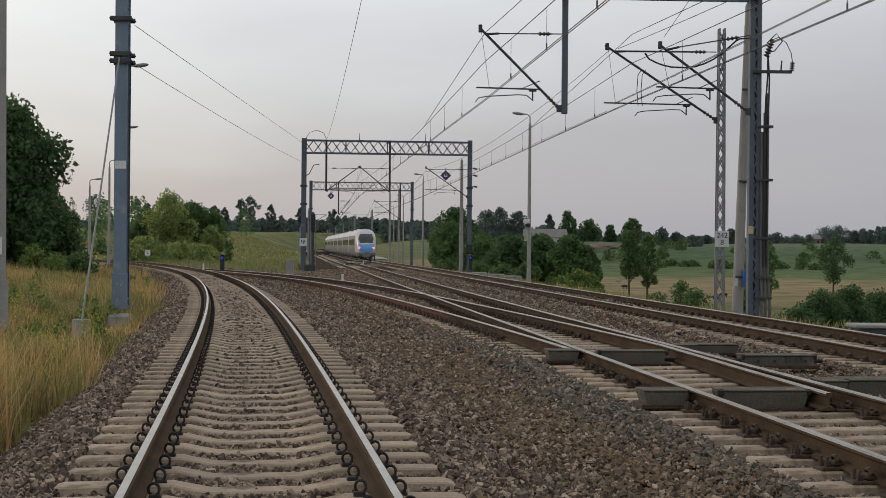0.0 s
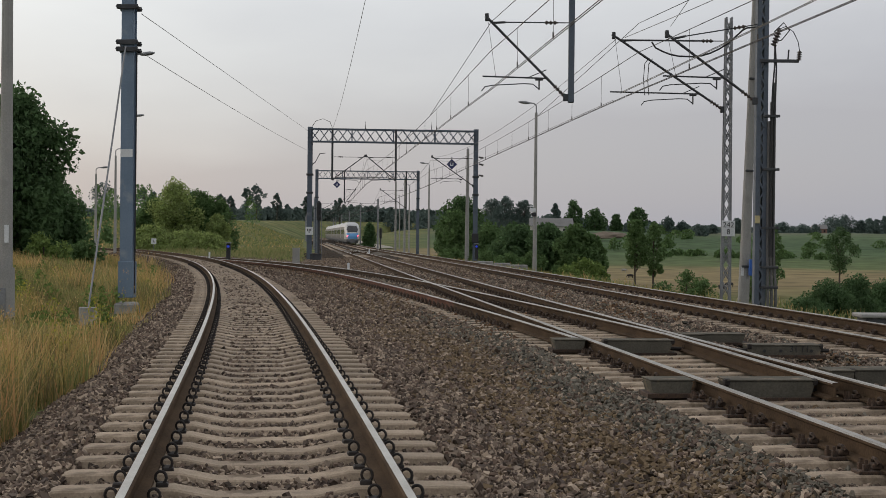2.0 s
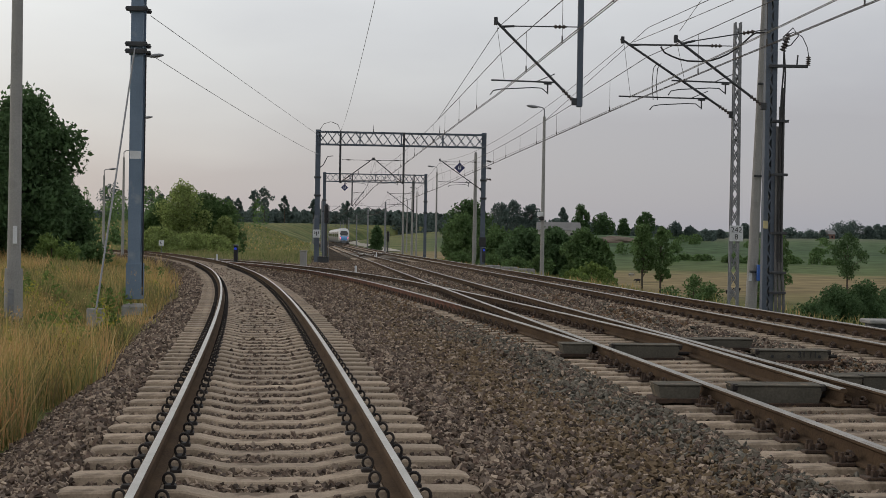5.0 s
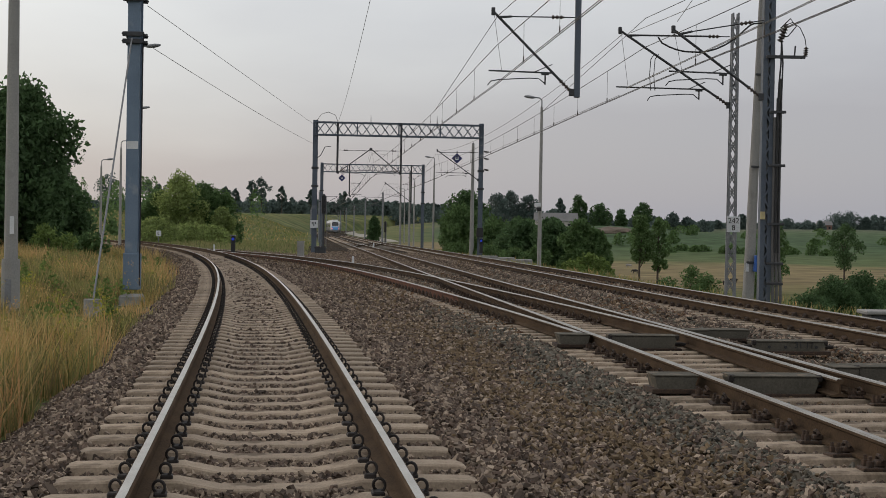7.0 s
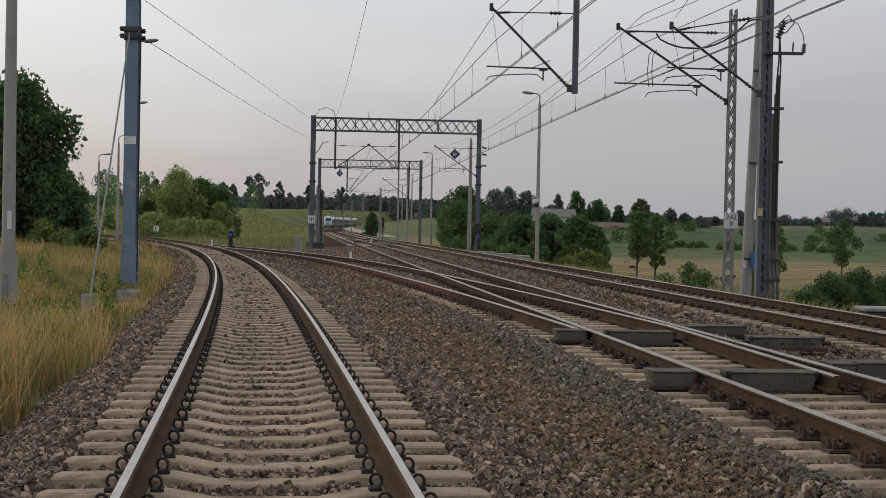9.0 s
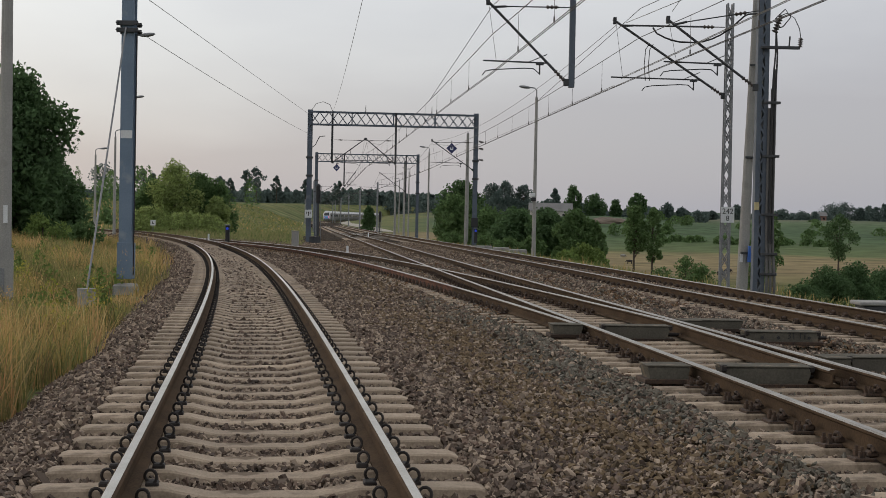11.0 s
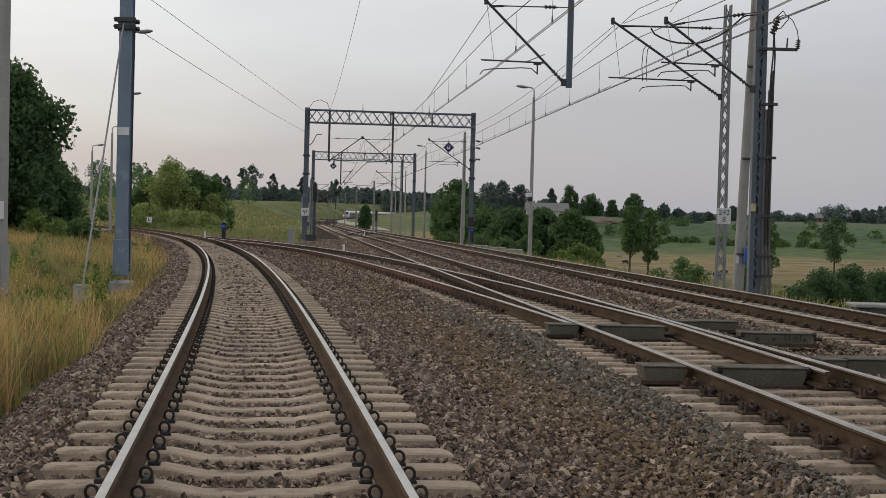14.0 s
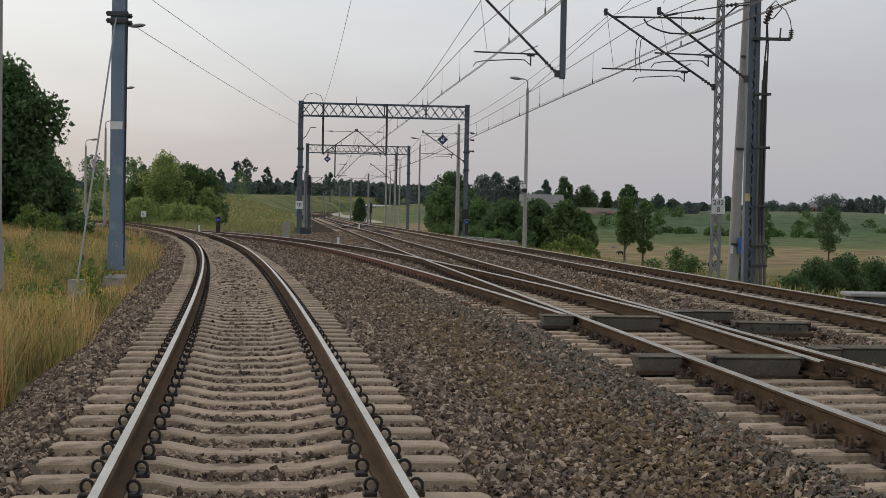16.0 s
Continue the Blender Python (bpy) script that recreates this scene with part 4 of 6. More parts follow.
# farther single masts along both sides
for i, y in enumerate((235, 300, 365, 430, 495, 560)):
    for s in (-1, 1):
        x = float(left_main(y)) - 3.0 if s < 0 else float(right_main(y)) + 3.0
        zb = float(grade(y)) - 0.6
        p = thing("line_mast", (x, y, zb), "distant grey overhead line mast", "mast", "overhead line masts")
        part("shaft", box(B(), -0.14, 0.14, -0.12, 0.12, -0.4, 8.2, 0.01), M_GALV, p)
        part("bracket_arm", tube(B(), [(0, 0, 5.7), (-s * 2.9, 0, 7.4)], 0.04, 6), M_DARK, p)
        part("tie_rod", tube(B(), [(0, 0, 7.4), (-s * 2.9, 0, 7.4)], 0.025, 6), M_DARK, p)
        part("steady_arm", tube(B(), [(-s * 0.6, 0, 6.05), (-s * 3.1, 0, 6.15)], 0.025, 6), M_DARK, p)

# the wires: carrier cable with its sag, twin contact wires, droppers
SUPPORT = [-30.0, 37.8, 105.0, 170.0, 235.0, 300.0, 365.0, 430.0, 495.0, 560.0, 625.0]


def catenary(cx, label, stag):
    c = thing("overhead_line", (0, 0, 0), label, "overhead wires", "overhead lines")
    for i, (a, b) in enumerate(zip(SUPPORT, SUPPORT[1:])):
        r = 0.011 if b < 120 else 0.014
        f = lambda y: Vector((float(cx(y)) + stag * (1 if i % 2 else -1) * (2 * (y - a) / (b - a) - 1), y, float(grade(y))))
        n = 14
        carrier, low = [], []
        for k in range(n + 1):
            y = a + (b - a) * k / n
            s = (2 * k / n - 1) ** 2
            carrier.append(f(y) + Vector((0, 0, 5.84 + 0.36 * s)))
            low.append(f(y) + Vector((0, 0, 5.2)))
        part("carrier_cable", tube(B(), carrier, r * 0.9, 5), M_WIRE, c)
        for dx in (-0.025, 0.025):
            part("contact_wire", tube(B(), [p + Vector((dx, 0, 0)) for p in low], r * 0.85, 5), M_WIRE, c)
        part("stitch_wire", tube(B(), [f(a) + Vector((0, 0, 6.95)), f(a + 17) + Vector((0, 0, 5.95))], r * 0.8, 5), M_WIRE, c)
        part("stitch_wire", tube(B(), [f(b - (28 if i == 0 else 17)) + Vector((0, 0, 5.95)), f(b) + Vector((0, 0, 6.95))], r * 0.8, 5), M_WIRE, c)
        if b < 310:
            for k in range(1, n, 1):
                part("dropper", tube(tube(B(), [carrier[k], low[k]], 0.006, 4), [low[k], low[k] + Vector((0, 0, 0.13))], 0.016, 5), M_WIRE, c)


catenary(left_main, "overhead wires above the turnout main line", -0.2)
catenary(right_main, "overhead wires above the outer main line", 0.2)


def cable(pts, r, label, sag=0.0):
    p, q = Vector(pts[0]), Vector(pts[1])
    v = [p.lerp(q, k / 12) + Vector((0, 0, -sag * (1 - (2 * k / 12 - 1) ** 2))) for k in range(13)]
    return tagged(part("cable", tube(B(), v, r * 0.7, 5), M_THINWIRE), label, "overhead wires", "stay cables")


cable([(-7.9, 37.2, 6.93), (-9.9, 104.5, 8.55)], 0.012, "thin cable from the near mast to the distant gantry")
cable([(-7.9, 37.2, 5.95), (-9.9, 104.5, 7.2)], 0.012, "lower thin cable from the near mast to the distant gantry", 0.12)
cable([(-2.1, 37.4, 7.85), (-8.42, 104.6, 8.9)], 0.011, "thin cable from the beam to the distant gantry", 0.4)
cable([(5.7, 37.9, 6.85), (3.2, -30, 8.4)], 0.011, "thin carrier cable over the line")
cable([(5.0, 42, 7.1), (8.6, 14, 6.6)], 0.013, "second carrier cable over the far line", 0.1)
cable([(4.9, 42, 5.5), (8.2, 10, 5.9)], 0.013, "second contact wire rising over the far line", 0.05)
cable([(4.95, 42, 5.55), (8.25, 10, 5.95)], 0.013, "twin second contact wire over the far line", 0.05)
cable([(4.7, 42, 5.3), (-1.4, 105, 5.15)], 0.011, "second contact wire over the far line")
cable([(4.75, 42, 7.05), (-1.23, 105.3, 6.95)], 0.012, "second carrier cable over the far line", 0.75)

# ================= the train =================
M_TRAIN = mat("silver_white_coach_paint", (0.42, 0.42, 0.425), (0.36, 0.36, 0.37), 0.35, scale=0.5, fine=8, bump=0)
M_TRAINLOW = mat("grey_coach_skirt", (0.16, 0.165, 0.175), (0.11, 0.115, 0.12), 0.6, scale=0.5, fine=8, bump=0.05)
M_TRAINBLUE = mat("blue_nose_paint", (0.10, 0.30, 0.58), (0.08, 0.25, 0.5), 0.35, bump=0)
M_GLASS = mat("dark_train_glass", (0.02, 0.022, 0.026), None, 0.12, bump=0)
M_BAND = mat("dark_window_band", (0.12, 0.117, 0.11), (0.085, 0.083, 0.08), 0.55, bump=0)
M_TAIL = glow("red_tail_light", (1.0, 0.06, 0.10), 5.0)
NSEG = 96
# distance from the tip, half width, roof height, floor height
NOSE = [(0.0, 0.62, 1.45, 0.62), (0.08, 0.86, 1.66, 0.5), (0.25, 1.04, 1.92, 0.42), (0.5, 1.14, 2.2, 0.38), (0.8, 1.2, 2.5, 0.36), (1.1, 1.25, 2.8, 0.35), (1.4, 1.29, 3.06, 0.34), (1.75, 1.33, 3.32, 0.33), (2.15, 1.36, 3.54, 0.33), (2.7, 1.38, 3.76, 0.32), (3.4, 1.4, 3.92, 0.32), (4.4, 1.415, 4.0, 0.32)]
HALF = 12.6


def ring_at(y, w, top, floor):
    c, h = (top + floor) / 2, (top - floor) / 2
    out = []
    for k in range(NSEG):
        a = 2 * math.pi * (k + 0.5) / NSEG
        ca, sa = math.cos(a), math.sin(a)
        e = 0.55 if sa > 0 else 0.38
        out.append(Vector((math.copysign(abs(ca) ** e, ca) * w, y, c + math.copysign(abs(sa) ** 0.62, sa) * h)))
    return out


def shell(nose):
    """Rings of the coach body, tip first."""
    fine = sorted({float(q) for q in np.linspace(0, 1, 34) ** 1.5 * 4.4})
    cols = list(zip(*NOSE))
    rings = [ring_at(-HALF - 0.6 + d, *(float(np.interp(d, cols[0], c_)) for c_ in cols[1:])) for d in fine] if nose else [ring_at(-HALF, 1.36, 3.95, 0.34), ring_at(-HALF + 0.12, 1.415, 4.0, 0.32)]
    y = rings[-1][0].y
    rings += [ring_at(y + (HALF - 0.12 - y) * k / 8, 1.415, 4.0, 0.32) for k in range(1, 9)] + [ring_at(HALF, 1.36, 3.95, 0.34)]
    return rings


def pick(rings, test, out=0.0):
    """The faces of the shell whose middle passes test, moved outwards a little."""
    bm = B()
    quads = []
    for a, b in zip(rings, rings[1:]):
        quads += [(a[k], a[(k + 1) % NSEG], b[(k + 1) % NSEG], b[k]) for k in range(NSEG)]
    tip = rings[0]
    mid = Vector((0, tip[0].y - 0.02, sum(p.z for p in tip) / NSEG))
    quads += [(tip[(k + 1) % NSEG], tip[k], mid) for k in range(NSEG)]
    quads += [(rings[-1][k], rings[-1][(k + 1) % NSEG], Vector((0, rings[-1][0].y, 2.1))) for k in range(NSEG)]
    for q in quads:
        c = sum(q, Vector()) / len(q)
        if test(c):
            n = (q[1] - q[0]).cross(q[2] - q[0])
            n = n.normalized() if n.length > 1e-9 else Vector((0, -1, 0))
            if n.dot(c - Vector((0, c.y + 1.5, 2.0))) < 0:
                n = -n
            bm.faces.new([bm.verts.new(p + n * out) for p in q])
    bmesh.ops.remove_doubles(bm, verts=bm.verts, dist=0.004)
    return bm


def coach(nose, label):
    c = thing("train_coach", (0, 0, 0), label, "train coach", "coaches of the train")
    rings = shell(nose)
    part("body", pick(rings, lambda p: True), M_TRAIN, c, "silver-white coach shell")
    front = -HALF + 2.6 if nose else -99
    part("window_band", pick(rings, lambda p: 1.05 < p.z < 3.2 and abs(p.x) > 1.2 and -HALF + (3.2 if nose else 0.4) < p.y < HALF - 0.4, 0.008), M_BAND, c, "dark grey window band")
    part("skirt", pick(rings, lambda p: p.z < 1.0 and p.y > front, 0.008), M_TRAINLOW, c, "dark grey skirt")
    win = as_mesh(box(B(), -0.012, 0.012, -0.75, 0.75, -0.4, 0.4), "window", M_GLASS)
    y = -HALF + (5.0 if nose else 1.6)
    while y < HALF - 2.0:
        for s in (-1, 1):
            share("window", win, pose(s * 1.425, y, 2.3, 0, 0, 0), c)
        y += 1.85
    for yy in (-HALF + 4.2, HALF - 4.2):
        bm = box(B(), -1.15, 1.15, yy - 1.6, yy + 1.6, 0.28, 0.62, 0.05)
        for dy in (-1.25, 1.25):
            for s in (-1, 1):
                tube(bm, [(s * 0.68, yy + dy, 0.46), (s * 0.82, yy + dy, 0.46)], 0.45, 16)
        part("bogie", bm, M_TRAINLOW, c, "dark bogie with wheels")
    part("roof_fairing", box(B(), -0.75, 0.75, -HALF + 5, HALF - 2, 3.85, 4.12, 0.1), M_TRAIN, c)
    if nose:
        on = lambda p: p.y < -HALF + 2.4
        part("windscreen", pick(rings, lambda p: on(p) and 2.2 < p.z < 3.42 and abs(p.x) < 1.02 - 0.35 * abs(p.z - 2.75), 0.012), M_GLASS, c, "dark raked windscreen")
        part("nose_panel", pick(rings, lambda p: on(p) and 1.0 < p.z < 2.05 and abs(p.x) < 0.42 + 0.34 * p.z and p.y < -HALF + 0.3, 0.012), M_TRAINBLUE, c, "sky-blue nose panel")
        part("bumper", pick(rings, lambda p: p.z < 0.95 and p.y < front, 0.014), M_TRAINLOW, c, "dark grey bumper")
        part("coupler_flap", box(B(), -0.5, 0.5, -HALF - 0.62, -HALF - 0.4, 0.3, 0.62, 0.06), M_TRAINLOW, c)
        for s, m in ((-1, M_TAIL), (1, M_TAIL)):
            bm = bmesh.new()
            bmesh.ops.create_uvsphere(bm, u_segments=12, v_segments=8, radius=0.13)
            bmesh.ops.transform(bm, matrix=Matrix.Translation((s * 0.92, -HALF - 0.42, 1.55)), verts=bm.verts)
            part("tail_light", bm, m, c, "glowing red tail light")
    return c


coaches = [coach(i == 0, "rear driving coach of a silver train with blue nose" if i == 0 else "silver-white coach with dark windows") for i in range(7)]
ARC_Y = np.arange(100.0, 1240.0, 1.0)
ARC_S = np.concatenate([[0], np.cumsum(np.hypot(np.diff(right_main(ARC_Y)), 1.0))])


def on_line(s):
    y = float(np.interp(s, ARC_S, ARC_Y))
    return Vector((float(right_main(y)), y, float(grade(y))))


def train_rows(i):
    rows = []
    for k in range(33):
        t = k * 0.5
        s = float(np.interp(193.0, ARC_Y, ARC_S)) + 35.3 * t + 13.2 + i * 26.2
        a, b = on_line(s - 9), on_line(s + 9)
        d = b - a
        m = Matrix.Translation((a + b) / 2) @ Matrix.Rotation(math.atan2(-d.x, d.y), 4, "Z")
        rows.append((t, m))
    return rows


def motions():
    for i, c in enumerate(coaches):
        walk(c, train_rows(i))


# ================= trees, bushes and grass =================
rng = np.random.default_rng(7)


def sprays(p, size, wide, fold):
    """Four-cornered leaf sprays at the points p, turned at random; gives vertices and triangles."""
    n = len(p)
    a, b = rng.normal(size=(n, 3)), rng.normal(size=(n, 3))
    a /= np.linalg.norm(a, axis=1)[:, None]
    b = np.cross(a, b)
    b /= np.linalg.norm(b, axis=1)[:, None] + 1e-9
    s = (size * (0.6 + 0.8 * rng.random(n)))[:, None]
    c = np.cross(a, b) * s * fold
    v = np.stack([p - a * s, p + b * s * wide + c, p + a * s, p - b * s * wide + c], 1).reshape(-1, 3)
    f = (np.array([(0, 1, 2), (0, 2, 3)])[None] + (np.arange(n) * 4)[:, None, None]).reshape(-1)
    return v, f


def tri_part(name, v, f, m, parent=None):
    me = bpy.data.meshes.new(name)
    me.vertices.add(len(v))
    me.vertices.foreach_set("co", np.ascontiguousarray(v, dtype=float).reshape(-1))
    me.loops.add(len(f))
    me.loops.foreach_set("vertex_index", f)
    me.polygons.add(len(f) // 3)
    me.polygons.foreach_set("loop_start", np.arange(0, len(f), 3))
    me.materials.append(m)
    me.update(calc_edges=True)
    ob = new(name, me)
    if parent:
        ob.parent = parent
    return ob


def leaves(centres, radii, per, size):
    """Small folded leaf sprays scattered through clumps."""
    c, r = np.repeat(np.array(centres), per, 0), np.repeat(np.array(radii), per)
    d = rng.normal(size=(len(c), 3))
    d /= np.linalg.norm(d, axis=1)[:, None]
    return sprays(c + d * (r * (0.45 + 0.6 * rng.random(len(c)) ** 0.6))[:, None], size, 0.55, 0.3)


def tree(name, x, y, z, h, w, label, m=None, clumps=40, per=60, leaf=0.22, bare=0.25, group="trees", lean=0.0, shape=1.0, category="tree"):
    """Tapered trunk, limbs that end in clumps, and a crown with gaps."""
    t = thing(name, (x, y, z), label, category, group)
    cs, rs = [], []
    for i in range(clumps):
        k = (i + rng.random()) / clumps
        zz = h * (bare + (1 - bare) * k)
        prof = math.sin(math.pi * min(1, (k * 0.86 + 0.14)) ** shape) ** 0.6
        rad = w / 2 * prof * math.sqrt(rng.random()) * (0.85 + 0.3 * rng.random())
        a = rng.random() * 6.283
        cs.append((math.cos(a) * rad + lean * zz, math.sin(a) * rad, zz))
        rs.append(w * (0.09 + 0.09 * rng.random()) + 0.1)
    bm = tube(B(), [(0, 0, -0.4), (lean * h * 0.2, 0, h * 0.25), (lean * h * 0.6, 0, h * 0.6), (lean * h * 0.9, 0, h * 0.92)], max(0.03, h * 0.02), 8, 0.02)
    for c in cs[::3]:
        z0 = max(h * 0.12, c[2] * 0.62)
        tube(bm, [(lean * z0, 0, z0), ((c[0] + lean * z0) * 0.5, c[1] * 0.5, (z0 + c[2]) / 2 + 0.1), c], max(0.015, h * 0.006), 5, 0.008)
    part("trunk", bm, M_BARK, t, "trunk with rising limbs")
    v, f = leaves(cs, rs, per, leaf)
    tri_part("crown", v, f, m or M_LEAF, t)
    return t


def gz(x, y):
    return float(land(x, y))


def plant(name, x, y, h, w, label, **k):
    return tree(name, x, y, gz(x, y), h, w, label, **k)


def grow(name, x, y, top, w, label, **k):
    """A plant whose top stands at that height."""
    return plant(name, x, y, max(0.8, top - gz(x, y)), w, label, **k)


# by the meadow to the west
grow("tree", -22.7, 76, 8.0, 6.5, "large dark broadleaf tree in full leaf", clumps=190, per=120, leaf=0.15, bare=0.02)
grow("tree", -25.6, 71, 7.2, 6.5, "dark broadleaf tree beside the meadow", clumps=130, per=110, leaf=0.15, bare=0.02)
grow("tree", -21.9, 79, 4.2, 4.6, "lower dark tree beside the meadow", clumps=90, per=100, leaf=0.15, bare=0.02)
grow("shrub", -18.9, 68, 1.0, 2.2, "leafy green shrub at the foot of the dark tree", m=M_LEAF2, clumps=16, per=60, leaf=0.11, bare=0.1, group="shrubs", category="shrub")
grow("shrub", -17.8, 71, 0.6, 2.0, "leafy green shrub at the foot of the dark tree", m=M_LEAF3, clumps=16, per=60, leaf=0.11, bare=0.1, group="shrubs", category="shrub")
for x, y, top, w, mm in ((-26.3, 140, 5.8, 5.0, M_WILLOW), (-22.8, 142, 4.3, 4.2, M_LEAF3), (-28.6, 141, 4.2, 3.6, M_LEAF3), (-22.0, 139, 2.8, 2.6, M_WILLOW), (-24.6, 143, 5.0, 4.4, M_LEAF3), (-27.5, 134, 1.3, 5.0, M_WILLOW), (-24.0, 133, 0.9, 5.0, M_WILLOW), (-21.5, 132, 0.7, 4.0, M_WILLOW)):
    grow("willow_bush", x, y, top, w, "rounded green willow bush by the curve", m=mm, clumps=80, per=130, leaf=0.12, bare=0.03, group="willow bushes", category="bush")
# between the line and the valley
for x, y, top, w, mm in ((1.4, 150, 4.9, 5.0, M_LEAF), (0.8, 132, 3.1, 4.4, M_LEAF3), (3.6, 128, 1.9, 4.0, M_LEAF3), (5.4, 112, 1.6, 4.0, M_LEAF), (7.4, 108, 1.7, 3.2, M_LEAF), (9.0, 104, 1.9, 3.0, M_LEAF3), (10.4, 104, 1.1, 2.0, M_LEAF3), (5.6, 122, 1.9, 4.0, M_LEAF), (7.8, 118, 2.0, 4.0, M_LEAF), (10.2, 116, 1.6, 2.6, M_LEAF3)):
    grow("tree", x, y, top, w, "dense dark green tree on the railway slope", m=mm, clumps=80, per=95, leaf=0.15, bare=0.02, group="slope trees")
for x, y, top, w in ((8.0, 86, -0.15, 1.9), (6.8, 84, -0.5, 1.5), (9.1, 90, -0.4, 1.6)):
    grow("shrub", x, y, top, w, "bright green shrub at the edge of the embankment", m=M_LEAF2, clumps=24, per=70, leaf=0.1, bare=0.03, group="shrubs", category="shrub")
for x, y, top, w in ((2.5, 108, -0.1, 2.6), (4.2, 100, -0.2, 2.2), (5.6, 97, 0.1, 2.0), (0.2, 122, 0.0, 2.4)):
    grow("shrub", x, y, top, w, "tangled green shrub along the embankment edge", m=M_LEAF3, clumps=24, per=60, leaf=0.12, bare=0.03, group="shrubs", category="shrub")
grow("tree", 23.0, 180, 3.2, 3.2, "tall narrow tree with bare trunk in the field", m=M_LEAF3, clumps=60, per=70, leaf=0.16, bare=0.38, group="field trees")
grow("tree", 25.4, 181, 2.9, 2.2, "tall narrow tree with bare trunk in the field", m=M_LEAF3, clumps=40, per=60, leaf=0.16, bare=0.25, group="field trees")
grow("tree", 37.6, 172, 2.6, 4.0, "tree behind the masts in the field", m=M_LEAF3, clumps=60, per=60, leaf=0.17, bare=0.1, group="field trees")
grow("tree", 53.6, 200, 2.5, 4.4, "single ragged tree in the stubble field", m=M_LEAF, clumps=40, per=90, leaf=0.14, bare=0.3, group="field trees", shape=1.2)
for x, y, top, w in ((16.2, 66, -1.7, 2.6), (17.8, 69, -1.0, 3.2), (19.8, 71, -0.8, 3.2), (22.0, 73, -1.1, 3.2), (24.2, 74, -1.4, 3.2)):
    grow("willow_bush", x, y, top, w, "grey-green bush below the embankment", m=M_LEAF, clumps=90, per=210, leaf=0.07, bare=0.02, group="valley bushes", category="bush")
for x, y, top, w in ((19.2, 130, -3.0, 3.6), (23.0, 132, -2.6, 3.0), (24.5, 150, -2.3, 3.0), (31.5, 150, -2.6, 2.4)):
    grow("shrub", x, y, top, w, "low shrub in the stubble field", m=M_LEAF3, clumps=30, per=50, leaf=0.13, bare=0.03, group="shrubs", category="shrub")
grow("conifer", -14.2, 262, 3.0, 2.8, "dark bushy conifer beside the main line", clumps=60, per=60, leaf=0.18, bare=0.02, group="line side trees", category="tree", shape=0.6)

# ================= far woods, hedges and buildings =================


def wood(name, spots, label, m, size, per, kind="stuff"):
    """Many far crowns in one object: each a spindle of leaf sprays on a short stem. spots: x, y, height, width."""
    pts = []
    for x, y, h, w in spots:
        z = gz(x, y)
        k = rng.random(per)
        a = rng.random(per) * 6.283
        r = w / 2 * np.sqrt(1 - k * k) * (0.75 + 0.3 * np.sin(a * 3 + x)) * rng.random(per) ** 0.35
        pts.append(np.stack([x + np.cos(a) * r, y + np.sin(a) * r, z + h * (0.05 + 0.95 * k)], -1))
    v, f = sprays(np.concatenate(pts), size, 0.7, 0.2)
    return tagged(tri_part(name, v, f, m), label, "woodland", kind=kind)


U = rng.uniform
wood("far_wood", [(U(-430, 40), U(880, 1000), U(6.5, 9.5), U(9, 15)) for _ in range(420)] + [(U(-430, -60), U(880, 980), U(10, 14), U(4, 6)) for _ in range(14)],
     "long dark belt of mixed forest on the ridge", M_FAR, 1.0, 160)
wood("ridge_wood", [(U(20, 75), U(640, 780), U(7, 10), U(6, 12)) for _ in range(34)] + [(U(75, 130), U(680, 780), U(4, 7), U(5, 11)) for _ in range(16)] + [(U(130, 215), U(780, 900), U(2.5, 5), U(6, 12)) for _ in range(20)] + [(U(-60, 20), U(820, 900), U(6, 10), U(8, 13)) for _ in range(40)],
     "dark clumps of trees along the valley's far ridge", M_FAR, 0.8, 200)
wood("hedges", [(60 + i * 2.6 + U(-1.5, 1.5), 420 + U(-8, 8) - i * 0.2, U(1.4, 2.6), U(4, 7)) for i in range(20)] + [(U(75, 150), U(470, 580), U(1.5, 3.5), U(5, 9)) for _ in range(14)] + [(U(140, 270), U(480, 680), U(1.2, 3), U(4, 9)) for _ in range(16)] + [(U(48, 70), U(440, 500), U(3, 5), U(5, 8)) for _ in range(7)],
     "rows of hedges and bushes across the pasture", M_LEAF3, 0.42, 200)
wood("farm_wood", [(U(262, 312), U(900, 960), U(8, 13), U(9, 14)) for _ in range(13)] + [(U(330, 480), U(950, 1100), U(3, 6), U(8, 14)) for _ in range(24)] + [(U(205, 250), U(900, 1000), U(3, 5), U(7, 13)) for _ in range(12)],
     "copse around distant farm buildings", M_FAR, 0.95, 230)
wood("west_bushes", [(U(-75, -34), U(180, 260), U(2, 4), U(3, 6)) for _ in range(12)] + [(U(-120, -60), U(330, 500), U(5, 11), U(5, 9)) for _ in range(30)],
     "loose bushes and small trees in the meadow", M_LEAF3, 0.33, 150)
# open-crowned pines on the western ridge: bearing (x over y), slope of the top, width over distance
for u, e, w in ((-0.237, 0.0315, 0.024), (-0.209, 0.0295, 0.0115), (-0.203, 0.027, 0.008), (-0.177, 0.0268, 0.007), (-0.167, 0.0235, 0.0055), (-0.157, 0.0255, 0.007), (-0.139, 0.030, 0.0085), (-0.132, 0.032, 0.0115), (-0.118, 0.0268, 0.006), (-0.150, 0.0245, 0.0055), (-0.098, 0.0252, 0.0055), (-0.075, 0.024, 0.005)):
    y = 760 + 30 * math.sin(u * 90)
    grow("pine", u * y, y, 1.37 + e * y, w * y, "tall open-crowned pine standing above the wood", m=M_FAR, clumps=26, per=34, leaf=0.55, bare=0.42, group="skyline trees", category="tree")
